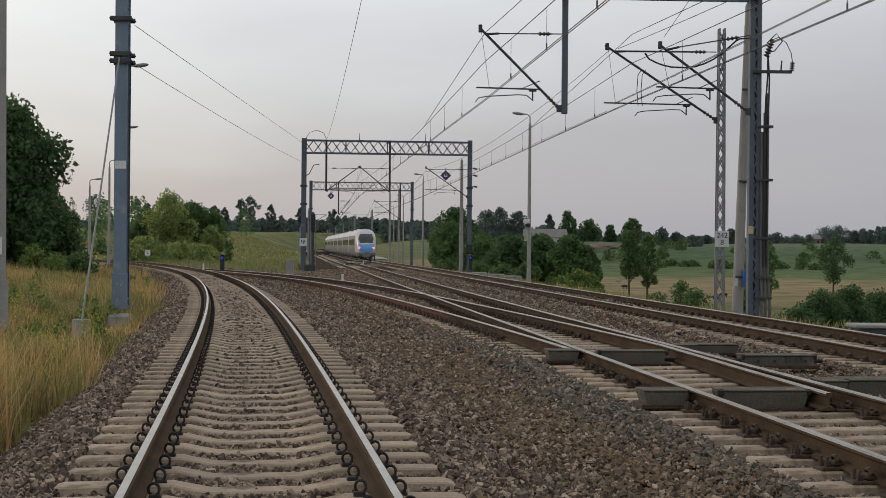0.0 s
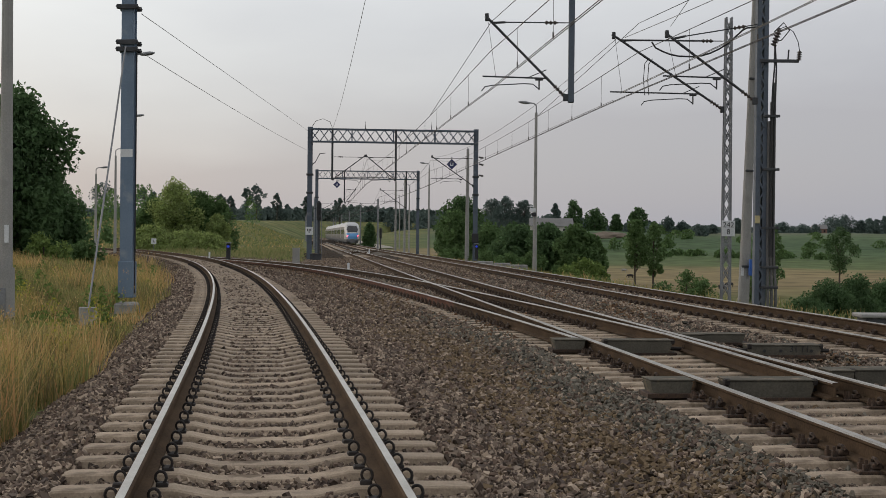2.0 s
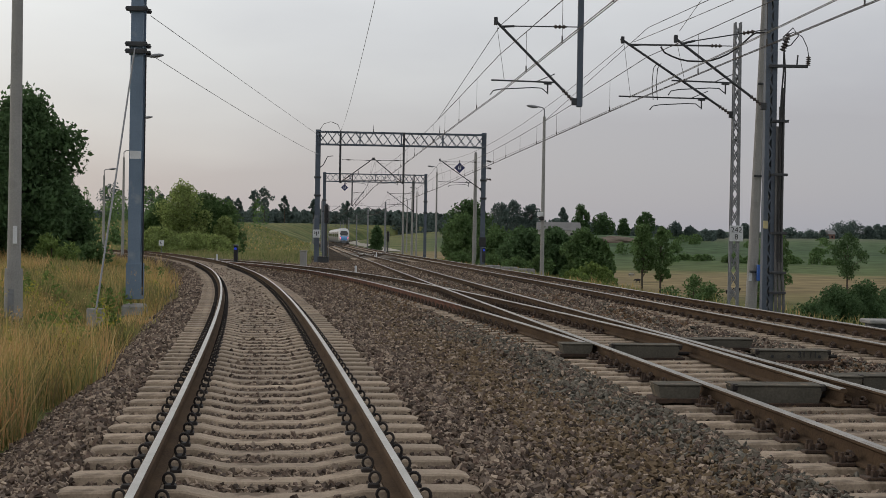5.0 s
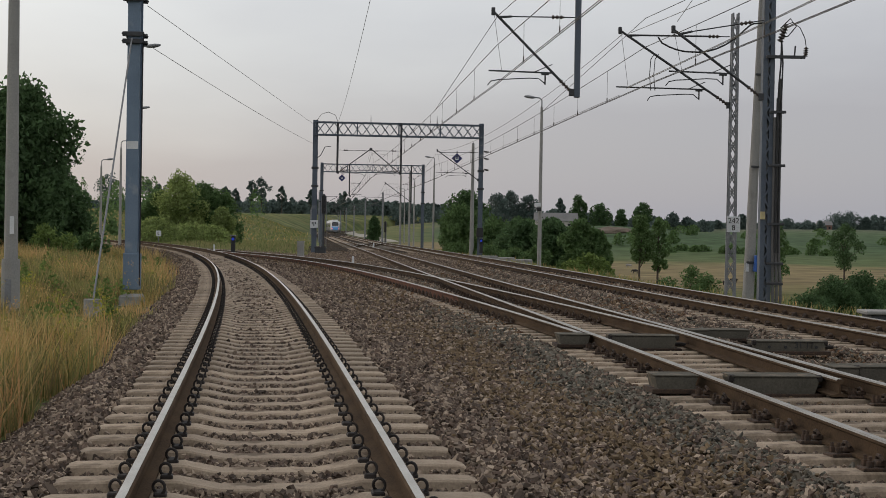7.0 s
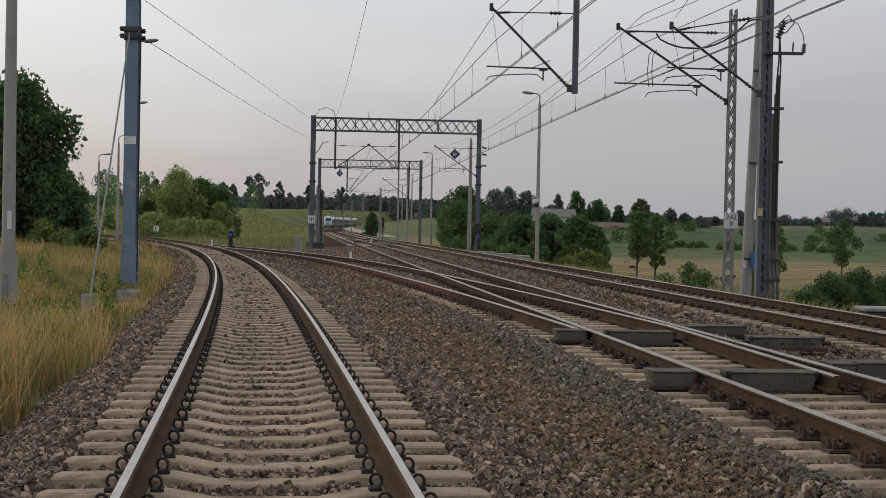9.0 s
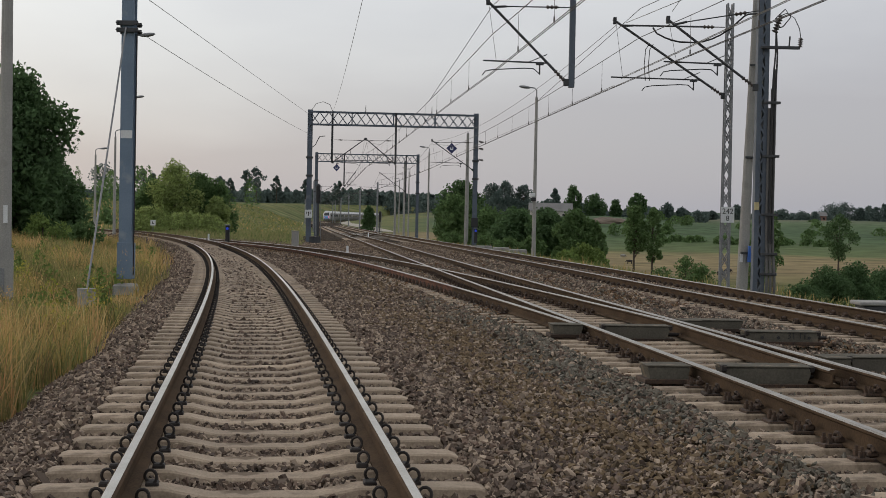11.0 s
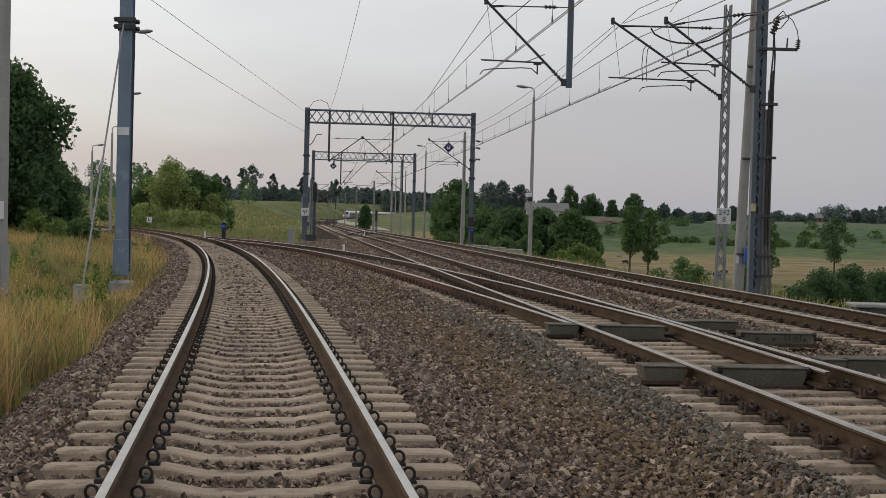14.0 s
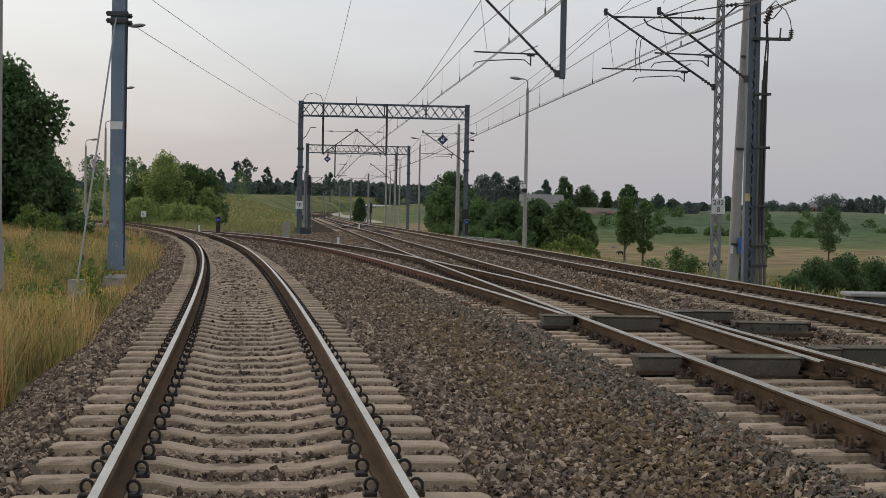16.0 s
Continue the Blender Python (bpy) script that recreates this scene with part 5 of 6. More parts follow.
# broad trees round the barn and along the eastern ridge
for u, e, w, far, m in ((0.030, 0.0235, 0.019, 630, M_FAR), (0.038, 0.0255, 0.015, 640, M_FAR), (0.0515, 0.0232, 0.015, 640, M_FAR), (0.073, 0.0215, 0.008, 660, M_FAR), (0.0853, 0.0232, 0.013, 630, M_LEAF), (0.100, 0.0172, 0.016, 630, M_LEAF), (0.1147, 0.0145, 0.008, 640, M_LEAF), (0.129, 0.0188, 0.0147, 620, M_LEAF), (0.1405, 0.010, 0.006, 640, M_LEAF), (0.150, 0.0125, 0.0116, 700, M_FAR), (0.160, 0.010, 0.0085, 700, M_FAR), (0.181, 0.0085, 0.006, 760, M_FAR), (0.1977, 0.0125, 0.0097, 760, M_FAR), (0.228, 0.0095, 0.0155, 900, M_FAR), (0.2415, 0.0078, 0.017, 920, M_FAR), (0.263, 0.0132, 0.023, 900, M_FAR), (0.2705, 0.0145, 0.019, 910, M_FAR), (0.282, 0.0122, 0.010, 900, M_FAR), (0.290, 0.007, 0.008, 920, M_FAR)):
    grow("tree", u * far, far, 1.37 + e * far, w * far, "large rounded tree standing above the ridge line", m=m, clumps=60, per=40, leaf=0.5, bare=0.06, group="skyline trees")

M_ROOF = mat("grey_roof_sheets", (0.20, 0.195, 0.19), (0.14, 0.135, 0.13), 0.85, scale=0.3, fine=4, bump=0.2)
M_WALL = mat("plaster_wall", (0.45, 0.42, 0.38), (0.33, 0.31, 0.28), 0.9, scale=0.3, fine=4, bump=0.1)
M_BRICK = mat("brick_wall", (0.24, 0.14, 0.11), (0.17, 0.10, 0.08), 0.9, scale=0.5, fine=6, bump=0.1)


def building(x, y, lx, ly, eave, ridge, label, wall, z=None):
    z = gz(x, y) if z is None else z
    b = thing("farm_building", (x, y, z), label, "farm building", "farm buildings")
    part("wall", box(B(), -lx / 2, lx / 2, -ly / 2, ly / 2, -1.5, eave), wall, b)
    bm = B()
    o = 0.5
    vs = [bm.verts.new(q) for q in ((-lx / 2 - o, -ly / 2 - o, eave - 0.2), (lx / 2 + o, -ly / 2 - o, eave - 0.2), (lx / 2 + o, ly / 2 + o, eave - 0.2), (-lx / 2 - o, ly / 2 + o, eave - 0.2), (-lx / 2 - o, 0, ridge), (lx / 2 + o, 0, ridge))]
    for q in ((0, 1, 5, 4), (2, 3, 4, 5), (0, 4, 3), (1, 2, 5), (3, 2, 1, 0)):
        bm.faces.new([vs[k] for k in q])
    part("roof", bm, M_ROOF, b)
    for i in range(3):
        xx = lx * (-0.3 + 0.3 * i)
        part("window", box(B(), xx - 0.5, xx + 0.5, -ly / 2 - 0.04, -ly / 2 + 0.04, 1.0, 2.2), M_GLASS, b)
    return b


building(42.0, 600, 17, 9, 3.4, 6.6, "long barn with a grey sheet roof on the ridge", M_WALL, 2.2)
building(24.0, 640, 7, 6, 5.0, 7.5, "small pale house among the ridge trees", M_WHITE, 1.2)
building(203, 800, 7, 6, 3.2, 5.2, "red brick farmhouse beside the copse", M_BRICK)
building(262, 830, 14, 8, 3.0, 5.0, "low pale farm shed beside the copse", M_WHITE)
# bare earth cut in the hillside
bm = bmesh.new()
bmesh.ops.create_icosphere(bm, subdivisions=3, radius=1)
for v_ in bm.verts:
    v_.co *= 1 + 0.25 * noise.noise(v_.co * 2.2)
bmesh.ops.transform(bm, matrix=Matrix.Translation((57, 520, gz(57, 520) - 0.2)) @ Matrix.Diagonal((9, 6, 2.2, 1)), verts=bm.verts)
tagged(part("earth_mound", bm, mat("bare_earth", (0.16, 0.12, 0.09), (0.10, 0.08, 0.06), 0.95, scale=0.4, fine=4, bump=0.5)), "bare brown earth bank on the hillside", "earth mound")

# light path that climbs beside the main line
M_PATH = mat("dusty_track", (0.36, 0.33, 0.28), (0.28, 0.25, 0.2), 0.95, scale=0.4, fine=5, bump=0.1)
ys = np.arange(262.0, 900.0, 8.0)
pv, pf = [], []
for i, yy in enumerate(ys):
    xx = float(right_main(yy)) + np.interp(yy, [262, 300, 380, 900], [5.5, 7.5, 7.0, 9.0])
    for k, w in enumerate((-2.0, 2.0)):
        pv.append((xx + w, yy, gz(xx + w, yy) + 0.12))
    if i:
        o = 2 * i
        pf.append((o - 2, o - 1, o + 1, o))
tagged(mesh_part("path", pv, pf, M_PATH), "pale dusty track beside the main line", "path", kind="structure")

# ================= small things along the line =================
M_LENSBLUE = glow("blue_signal_lens", (0.02, 0.06, 0.6), 0.2)


def dwarf_signal(x, y, z, h, label):
    p = thing("dwarf_signal", (x, y, z), label, "railway signal", "shunting signals")
    part("foot", box(B(), -0.12, 0.12, -0.12, 0.12, -0.3, h * 0.42, 0.02), M_BLACK, p)
    head = part("head", box(B(), -0.13, 0.13, -0.12, 0.12, h * 0.4, h * 0.86, 0.05), M_BLACK, p, "black signal head")
    part("hood", box(B(), -0.16, 0.16, -0.22, 0.14, h * 0.86, h * 0.93, 0.02), M_GALV, head)
    part("lens", tube(B(), [(0, -0.15, h * 0.68), (0, -0.12, h * 0.68)], 0.085, 14), M_LENSBLUE, head, "lit blue lens")
    return p


dwarf_signal(-13.3, 88, -0.12, 0.98, "low shunting signal showing blue between the tracks")
dwarf_signal(1.98, 103.8, 0.0, 0.85, "low shunting signal showing blue at the gantry foot")


def cabinet(x, y, z, w, d, h, m, label):
    p = thing("trackside_cabinet", (x, y, z), label, "cabinet", "trackside cabinets")
    part("body", box(B(), -w / 2, w / 2, -d / 2, d / 2, -0.2, h, 0.015), m, p)
    part("lid", box(B(), -w / 2 - 0.03, w / 2 + 0.03, -d / 2 - 0.03, d / 2 + 0.03, h, h + 0.05, 0.01), m, p)
    part("door", box(B(), -w / 2 + 0.03, w / 2 - 0.03, -d / 2 - 0.015, -d / 2, 0.08, h - 0.05), m, p)
    return p


cabinet(-8.27, 79, -0.28, 0.36, 0.3, 0.82, M_CONC, "grey concrete cabinet beside the link track")
cabinet(-9.2, 101, -0.5, 0.75, 0.5, 0.42, M_DARK, "low dark box beside the gantry mast")


def signal_post(x, y, z0, h, label):
    p = thing("signal_post", (x, y, z0), label, "railway signal", "line signals")
    part("post", tube(B(), [(0, 0, -0.4), (0, 0, h)], 0.09, 10), M_DARK, p)
    head = part("head", box(B(), -0.16, 0.16, -0.12, 0.12, h - 1.5, h - 0.1, 0.04), M_BLACK, p, "black signal head")
    for k in range(3):
        part("hood", tube(B(), [(0, -0.26, h - 0.35 - k * 0.42), (0, -0.12, h - 0.35 - k * 0.42)], 0.11, 12), M_BLACK, head)
    part("ladder", box(box(B(), -0.22, -0.18, 0.1, 0.14, 0, h - 0.2), 0.18, 0.22, 0.1, 0.14, 0, h - 0.2), M_GALV, p)
    return p


signal_post(-10.0, 112, -0.8, 4.7, "dark signal post close behind the gantry mast")
signal_post(-9.5, 203, -0.9, 3.2, "dark signal beside the far main line")
lam = street_lamp(-5.6, 205, -0.9, 9.3, -0.85, "far grey lamp post beyond the gantries")
street_lamp(-8.8, 260, -0.9, 9.3, -0.85, "far grey lamp post beyond the gantries")
concrete_pole(-6.3, 172, -0.9, 7.6, 0.14, 0.09, "tapered concrete pole beside the farther gantry")
concrete_pole(-5.2, 171, -0.9, 8.0, 0.14, 0.09, "tapered concrete pole beside the farther gantry")

# lids of the cable trench beyond the far track
for x, y in ((2.4, 95), (3.3, 90), (4.1, 85)):
    tr = thing("concrete_slab", (x, y, -0.42), "pale concrete cable trench lid", "concrete slab", "cable trench lids")
    part("slab", box(B(), -0.5, 0.5, -0.4, 0.4, 0.0, 0.1, 0.02), M_CONC, tr)
    part("kerb", box(B(), -0.5, 0.5, -0.45, 0.45, -0.4, 0.0), M_CONC, tr)
tr = thing("cable_trench_box", (9.3, 29.8, -0.5), "concrete trench box with a pale lid", "concrete box")
part("box", box(B(), -0.85, 0.9, -0.35, 0.35, -0.3, 0.28, 0.02), M_DARK, tr)
part("lid", box(B(), -0.95, 0.95, -0.4, 0.4, 0.28, 0.36, 0.02), M_CONC, tr)


def marker(x, y, z, h, label):
    p = thing("marker_post", (x, y, z), label, "marker post", "white marker posts")
    part("post", box(B(), -0.05, 0.05, -0.05, 0.05, -0.1, h, 0.01), M_WHITE, p)


marker(-15.1, 92.0, -0.2, 0.35, "small white marker post between converging tracks")
marker(-4.6, 67.0, -0.25, 0.3, "small white marker post between diverging tracks")
marker(-7.2, 132.0, -0.3, 0.3, "small white marker post between the main lines")
sb = thing("white_board", (-25.3, 125, -0.6), "small white square board beside the curve", "railway sign")
part("post", tube(B(), [(0, 0, -0.3), (0, 0, 1.0)], 0.03, 8), M_GALV, sb)
bo = part("board", box(B(), -0.22, 0.22, -0.05, -0.03, 0.95, 1.42), M_WHITE, sb, "white board with a dark mark")
part("mark", box(box(B(), -0.08, -0.02, -0.06, -0.052, 1.08, 1.3), -0.02, 0.08, -0.06, -0.052, 1.08, 1.14), M_BLACK, bo)

# cattle on the stubble, far off
M_HIDE = mat("dark_hide", (0.03, 0.026, 0.024), None, 0.9, bump=0)
M_PALE = mat("pale_hide", (0.34, 0.32, 0.29), None, 0.9, bump=0)


def cow(x, y, rz, m, label):
    c = thing("cow", pose(x, y, gz(x, y), 0, 0, rz) @ Matrix.Scale(0.5, 4), label, "cow", "grazing cattle")
    bm = bmesh.new()
    bmesh.ops.create_uvsphere(bm, u_segments=12, v_segments=8, radius=1)
    bmesh.ops.transform(bm, matrix=Matrix.Translation((0, 0, 0.95)) @ Matrix.Diagonal((0.95, 0.36, 0.42, 1)), verts=bm.verts)
    part("body", bm, m, c)
    bm = tube(B(), [(0.8, 0, 1.15), (1.1, 0, 0.95)], 0.2, 8, 0.16)
    part("neck", bm, m, c)
    part("head", tube(B(), [(1.05, 0, 1.0), (1.4, 0, 0.55)], 0.17, 8, 0.1), m, c)
    for lx in (-0.65, 0.6):
        for ly in (-0.2, 0.2):
            part("leg", tube(B(), [(lx, ly, 0.75), (lx, ly, -0.05)], 0.1, 6, 0.06), m, c)
    part("tail", tube(B(), [(-0.92, 0, 1.1), (-1.02, 0, 0.5)], 0.03, 5), m, c)
    return c


for x, y, rz, dark in ((36.7, 196, 10, True), (38.8, 201, 170, True), (33.0, 206, 20, True), (31.5, 262, 0, False), (29.0, 232, 190, True)):
    cow(x, y, rz, M_HIDE if dark else M_PALE, "dark cow grazing on the stubble field" if dark else "pale cow grazing on the stubble field")

# ---- steel covers over the switch drives ----


def cover(x0, x1, y, z0, z1, d, label, m=M_TROUGH, skew=5.8, words="", cut=0.05):
    """A folded steel cover whose ends slope inwards to the foot, with a lid, lugs and a rod gap."""
    c = thing("switch_cover", pose((x0 + x1) / 2, y, level(y), 0, 0, skew), label, "switch cover", "switch drive covers")
    w = x1 - x0
    bm = B()
    rings = []
    for z, ins, dd in ((z0, cut, d), (z1 - 0.02, 0.0, d), (z1, 0.012, d - 0.03)):
        rings.append([bm.verts.new((sx * (w / 2 - ins), sy * dd / 2, z)) for sx, sy in ((-1, -1), (1, -1), (1, 1), (-1, 1))])
    for a, b in zip(rings, rings[1:]):
        for k in range(4):
            bm.faces.new((a[k], a[(k + 1) % 4], b[(k + 1) % 4], b[k]))
    bm.faces.new(rings[0][::-1])
    bm.faces.new(rings[-1])
    part("cover", bm, m, c)
    part("lid", box(B(), -w / 2 - 0.01, w / 2 + 0.01, -d / 2 - 0.012, d / 2 + 0.012, z1 - 0.002, z1 + 0.012, 0.004), m, c)
    part("base_plate", box(B(), -w / 2 - 0.03, w / 2 + 0.06, -d / 2 - 0.03, d / 2 + 0.03, z0 - 0.04, z0 + 0.008, 0.006), M_PLATE, c, "rusty base plate")
    for s in (-1, 1):
        if w > 0.8:
            part("end_lug", box(B(), s * w / 2 - 0.03, s * w / 2 + 0.03, -d / 2 - 0.005, -d / 2 + 0.07, z1 - 0.05, z1 + 0.02, 0.012), M_CLIP, c, "dark hooked lug")
            part("rod", tube(B(), [(s * (w / 2 - 0.1), 0, z0 + 0.06), (s * (w / 2 + 0.16), 0, z0 + 0.05)], 0.025, 8), M_CLIP, c, "dark switch rod")
    if words:
        for k in (-0.3, -0.07, 0.36):
            part("bolt", tube(B(), [(w * k, -d / 2 - 0.012, z1 - 0.07), (w * k, -d / 2 + 0.02, z1 - 0.07)], 0.022, 8), M_BLACK, c)
        text_on(c, words, w * 0.19, -d / 2 - 0.008, (z0 + z1) / 2 + 0.02, 0.12, M_BLACK)
    return c


cover(2.72, 3.60, 14.45, -0.19, -0.02, 0.34, "grey steel cover over the switch rods between rails", cut=0.05)
cover(1.95, 2.37, 14.3, -0.145, -0.015, 0.34, "worn grey steel cover beside the stock rail", cut=0.03)
cover(2.12, 3.04, 19.9, -0.19, -0.02, 0.32, "grey steel cover over the second switch rods", cut=0.05)
cover(1.42, 1.84, 19.8, -0.145, -0.015, 0.34, "worn grey steel cover outside the near rail", cut=0.03)
cover(4.33, 5.7, 15.9, -0.19, -0.03, 0.4, "long grey drive cover between the tracks")
cover(4.02, 4.28, 15.6, -0.19, -0.02, 0.4, "short grey cover against the rail", cut=0.01)
cover(3.82, 4.5, 22.3, -0.2, -0.075, 0.4, "grey cover between the main lines")
cover(3.49, 3.80, 21.9, -0.2, -0.06, 0.4, "short grey cover against the far rail", cut=0.01)
cover(3.98, 4.95, 19.5, -0.165, -0.035, 0.34, "grey-green steel drive housing with stencilled figures", words="31 11", cut=0.02)

# ================= fastenings =================


def joined(mats_, me_list, name, m, parent, label):
    v, f = [], []
    for mt, me in zip(mats_, me_list):
        o = len(v)
        v += [mt @ q.co for q in me.vertices]
        f += [tuple(o + k for k in p.vertices) for p in me.polygons]
    return tagged(mesh_part(name, v, f, m, parent, label), kind="stuff")




# a sprung loop beside the rail foot, with its shoulder
bm = tube(B(), [(0.034 * math.cos(a), 0.05 * (a / 6.0 - 0.5), 0.038 * math.sin(a)) for a in (radians(d) for d in range(-60, 275, 28))], 0.0095, 6)
box(bm, -0.03, 0.045, -0.045, 0.045, -0.075, -0.03, 0.008)
LOOP = as_mesh(bm, "rail_clip", M_CLIP)
# a squat sprung clip under a rounded cap
bm = bmesh.new()
bmesh.ops.create_uvsphere(bm, u_segments=10, v_segments=6, radius=1)
bmesh.ops.transform(bm, matrix=Matrix.Translation((0, 0, 0.004)) @ Matrix.Diagonal((0.045, 0.055, 0.036, 1)), verts=bm.verts)
box(bm, -0.055, 0.06, -0.06, 0.06, -0.05, -0.012, 0.01)
tube(bm, [(0.038 * math.cos(a), -0.05, 0.034 * math.sin(a)) for a in (radians(d) for d in range(-20, 205, 30))], 0.011, 5)
CAP = as_mesh(bm, "rail_clip", M_PLATE)
# plate, two bolts with nuts, and a clip
bm = box(B(), -0.09, 0.1, -0.085, 0.085, -0.04, -0.012, 0.006)
for yy in (-0.05, 0.05):
    tube(bm, [(0.045, yy, -0.02), (0.045, yy, 0.03)], 0.024, 6)
    tube(bm, [(0.045, yy, 0.03), (0.045, yy, 0.06)], 0.013, 6)
box(bm, -0.075, -0.005, -0.05, 0.05, -0.012, 0.035, 0.012)
tube(bm, [(-0.04, -0.06, 0.03), (-0.03, -0.02, 0.062), (-0.03, 0.03, 0.062), (-0.04, 0.06, 0.03)], 0.014, 6)
BOLTED = as_mesh(bm, "rail_fastening", M_PLATE)


def fasten(track, st, cz, me, m, name, many_name, label, single, dx, dz, far=70):
    later = []
    for i, (y, x, h) in enumerate(st):
        if y > far:
            break
        base = pose(x, y, cz(y), 0, 0, h)
        for r in (-0.7535, 0.7535):
            for s in (-1, 1):
                mt = base @ pose(r + s * dx, 0, dz, random.uniform(-8, 8), 0, (0 if s > 0 else 180) + random.uniform(-6, 6))
                if i < single:
                    share(name, me, mt, track)
                else:
                    later.append(mt)
    if later:
        joined(later, [me] * len(later), many_name, m, track, label)


fasten(siding_track, [q for q in siding_st if q[0] > 5], flat, LOOP, M_CLIP, "rail_clip", "far_rail_clips", "rows of dark sprung rail clips", 44, 0.122, -0.128)
fasten(right_track, [q for q in right_st if q[0] > 13], level, CAP, M_PLATE, "rail_clip", "far_rail_clips", "rows of dark sprung rail clips", 24, 0.115, -0.138)
turn_st = [q for q in left_st if 5 < q[0] < 20.5] + [(yy, float(left_main(yy)), 5.8) for yy in np.arange(20.6, 50, 0.6)]
fasten(left_track, turn_st, level, BOLTED, M_PLATE, "rail_fastening", "far_rail_fastenings", "rows of rusty bolted rail fastenings", 40, 0.12, -0.15)
fasten(link_track, [(yy, float(link(yy)), 9.5) for yy in np.arange(24.8, 100, 0.6)], level, BOLTED, M_PLATE, "rail_fastening", "far_rail_fastenings", "rows of rusty bolted rail fastenings", 20, 0.12, -0.15, 100)

# ================= loose ballast stones =================


def stones():
    r = np.random.default_rng(11)
    P, S = [], []
    for y0, y1, dens, size in ((-3.0, 6.3, 220, 0.032), (6.3, 15.5, 900, 0.0225), (15.5, 27, 520, 0.027), (27, 52, 170, 0.036), (52, 112, 75, 0.036)):
        n = int((y1 - y0) * 22 * dens)
        y = r.uniform(y0, y1, n)
        x = r.uniform(-11, 11, n) if y1 < 60 else siding(y) - 3 + r.uniform(0, 22, n)
        sd, rm, lm = siding(y), right_main(y), left_main(y)
        keep = (x > sd - 2.85) & (x < rm + 2.8) & ((np.abs(x) < np.maximum(0.315 * y + 0.6, 3.6)) | (y > 52))
        lk = np.minimum(link(np.clip(y, 20, 104)), lm)
        for c, st, hw in ((sd, siding_st, 1.31), (rm, right_st, 1.31), (lm, [q for q in left_st if q[0] < 5] + turn_st, 1.31)):
            yy = np.array([q[0] for q in st])
            slope = np.where(c is sd, -(siding(y + 0.5) - siding(y - 0.5)), 0.1015)
            along = y - (x - c) * slope
            near = yy[np.clip(np.searchsorted(yy, along), 1, len(yy) - 1)]
            prev = yy[np.clip(np.searchsorted(yy, along) - 1, 0, len(yy) - 1)]
            d = np.minimum(np.abs(near - along), np.abs(prev - along))
            lo = np.where((c is lm) & (y > 20.5), np.minimum(lk, lm) - hw, c - hw)
            on = (x > lo) & (x < c + hw) & (d < (0.112 if c is sd else 0.125))
            keep &= ~on | (r.random(n) < 0.005)
            for s in (-0.7535, 0.7535):
                keep &= np.abs(x - c - s) > 0.1
        x, y = x[keep], y[keep]
        inside = np.minimum(np.minimum(np.abs(x - siding(y)), np.abs(x - left_main(y))), np.abs(x - right_main(y))) < 1.55
        curve = np.abs(x - siding(y)) < 1.55
        z = ballast_top(x, y) + np.where(curve, np.where(np.abs(x - siding(y)) > 0.38, r.uniform(-0.01, 0.042, len(x)), r.uniform(-0.014, 0.018, len(x))), np.where(inside, r.uniform(0.0, 0.035, len(x)), r.uniform(-0.012, 0.03, len(x))))
        P.append(np.stack([x, y, z], -1))
        S.append(size * r.uniform(0.5, 1.0, len(x)) * (1 + 0.55 * r.random(len(x)) ** 3))
    P, S = np.concatenate(P), np.concatenate(S)
    n = len(P)
    cube = np.array([(a, b, c) for c in (-1, 1) for b in (-1, 1) for a in (-1, 1)], float)
    v = cube[None] * r.uniform(0.42, 1.12, (n, 8, 3))
    v *= np.stack([r.uniform(0.95, 1.7, n), r.uniform(0.6, 1.0, n), r.uniform(0.42, 0.75, n)], -1)[:, None]
    q = r.normal(size=(n, 4))
    q[:, 1:3] *= 0.6
    q /= np.linalg.norm(q, axis=1)[:, None]
    w, a, b, c = q.T
    R = np.stack([np.stack([1 - 2 * (b * b + c * c), 2 * (a * b - c * w), 2 * (a * c + b * w)], -1), np.stack([2 * (a * b + c * w), 1 - 2 * (a * a + c * c), 2 * (b * c - a * w)], -1), np.stack([2 * (a * c - b * w), 2 * (b * c + a * w), 1 - 2 * (a * a + b * b)], -1)], 1)
    v = np.einsum("nij,nkj->nki", R, v) * S[:, None, None] + P[:, None]
    quads = np.array([(0, 2, 3, 1), (4, 5, 7, 6), (0, 1, 5, 4), (2, 6, 7, 3), (0, 4, 6, 2), (1, 3, 7, 5)])
    f = (quads[None] + (np.arange(n) * 8)[:, None, None]).reshape(-1)
    me = bpy.data.meshes.new("ballast_stones")
    me.vertices.add(n * 8)
    me.vertices.foreach_set("co", v.reshape(-1))
    me.loops.add(len(f))
    me.loops.foreach_set("vertex_index", f)
    me.polygons.add(len(f) // 4)
    me.polygons.foreach_set("loop_start", np.arange(0, len(f), 4))
    # which sort of stone lies where: purple by the siding, ochre in the middle, fresh grey at the turnout, rust under the link
    px, py = P[:, 0], P[:, 1]
    left, right = siding(py) + 1.4, left_main(py) - 1.3
    across = np.where(py < 60, (px - left) / np.maximum(right - left, 1.0), 0.3)
    drift = 0.5 * np.sin(px * 0.9 + py * 0.31) + 0.4 * np.sin(py * 0.47 - px * 0.5 + 1.0) + 0.3 * np.sin(px * 2.1 + py * 0.8)
    ochre = 0.62 * np.exp(-((across - 0.5 + 0.1 * drift) / 0.24) ** 2) * np.where(py < 26, 1.0, 0.45)
    grey = 0.62 * smooth((across - 0.56 + 0.12 * drift) / 0.34) * np.where(across > 1.0, 0.45, 1.0) * np.where(py < 24, 1.0, 0.6)
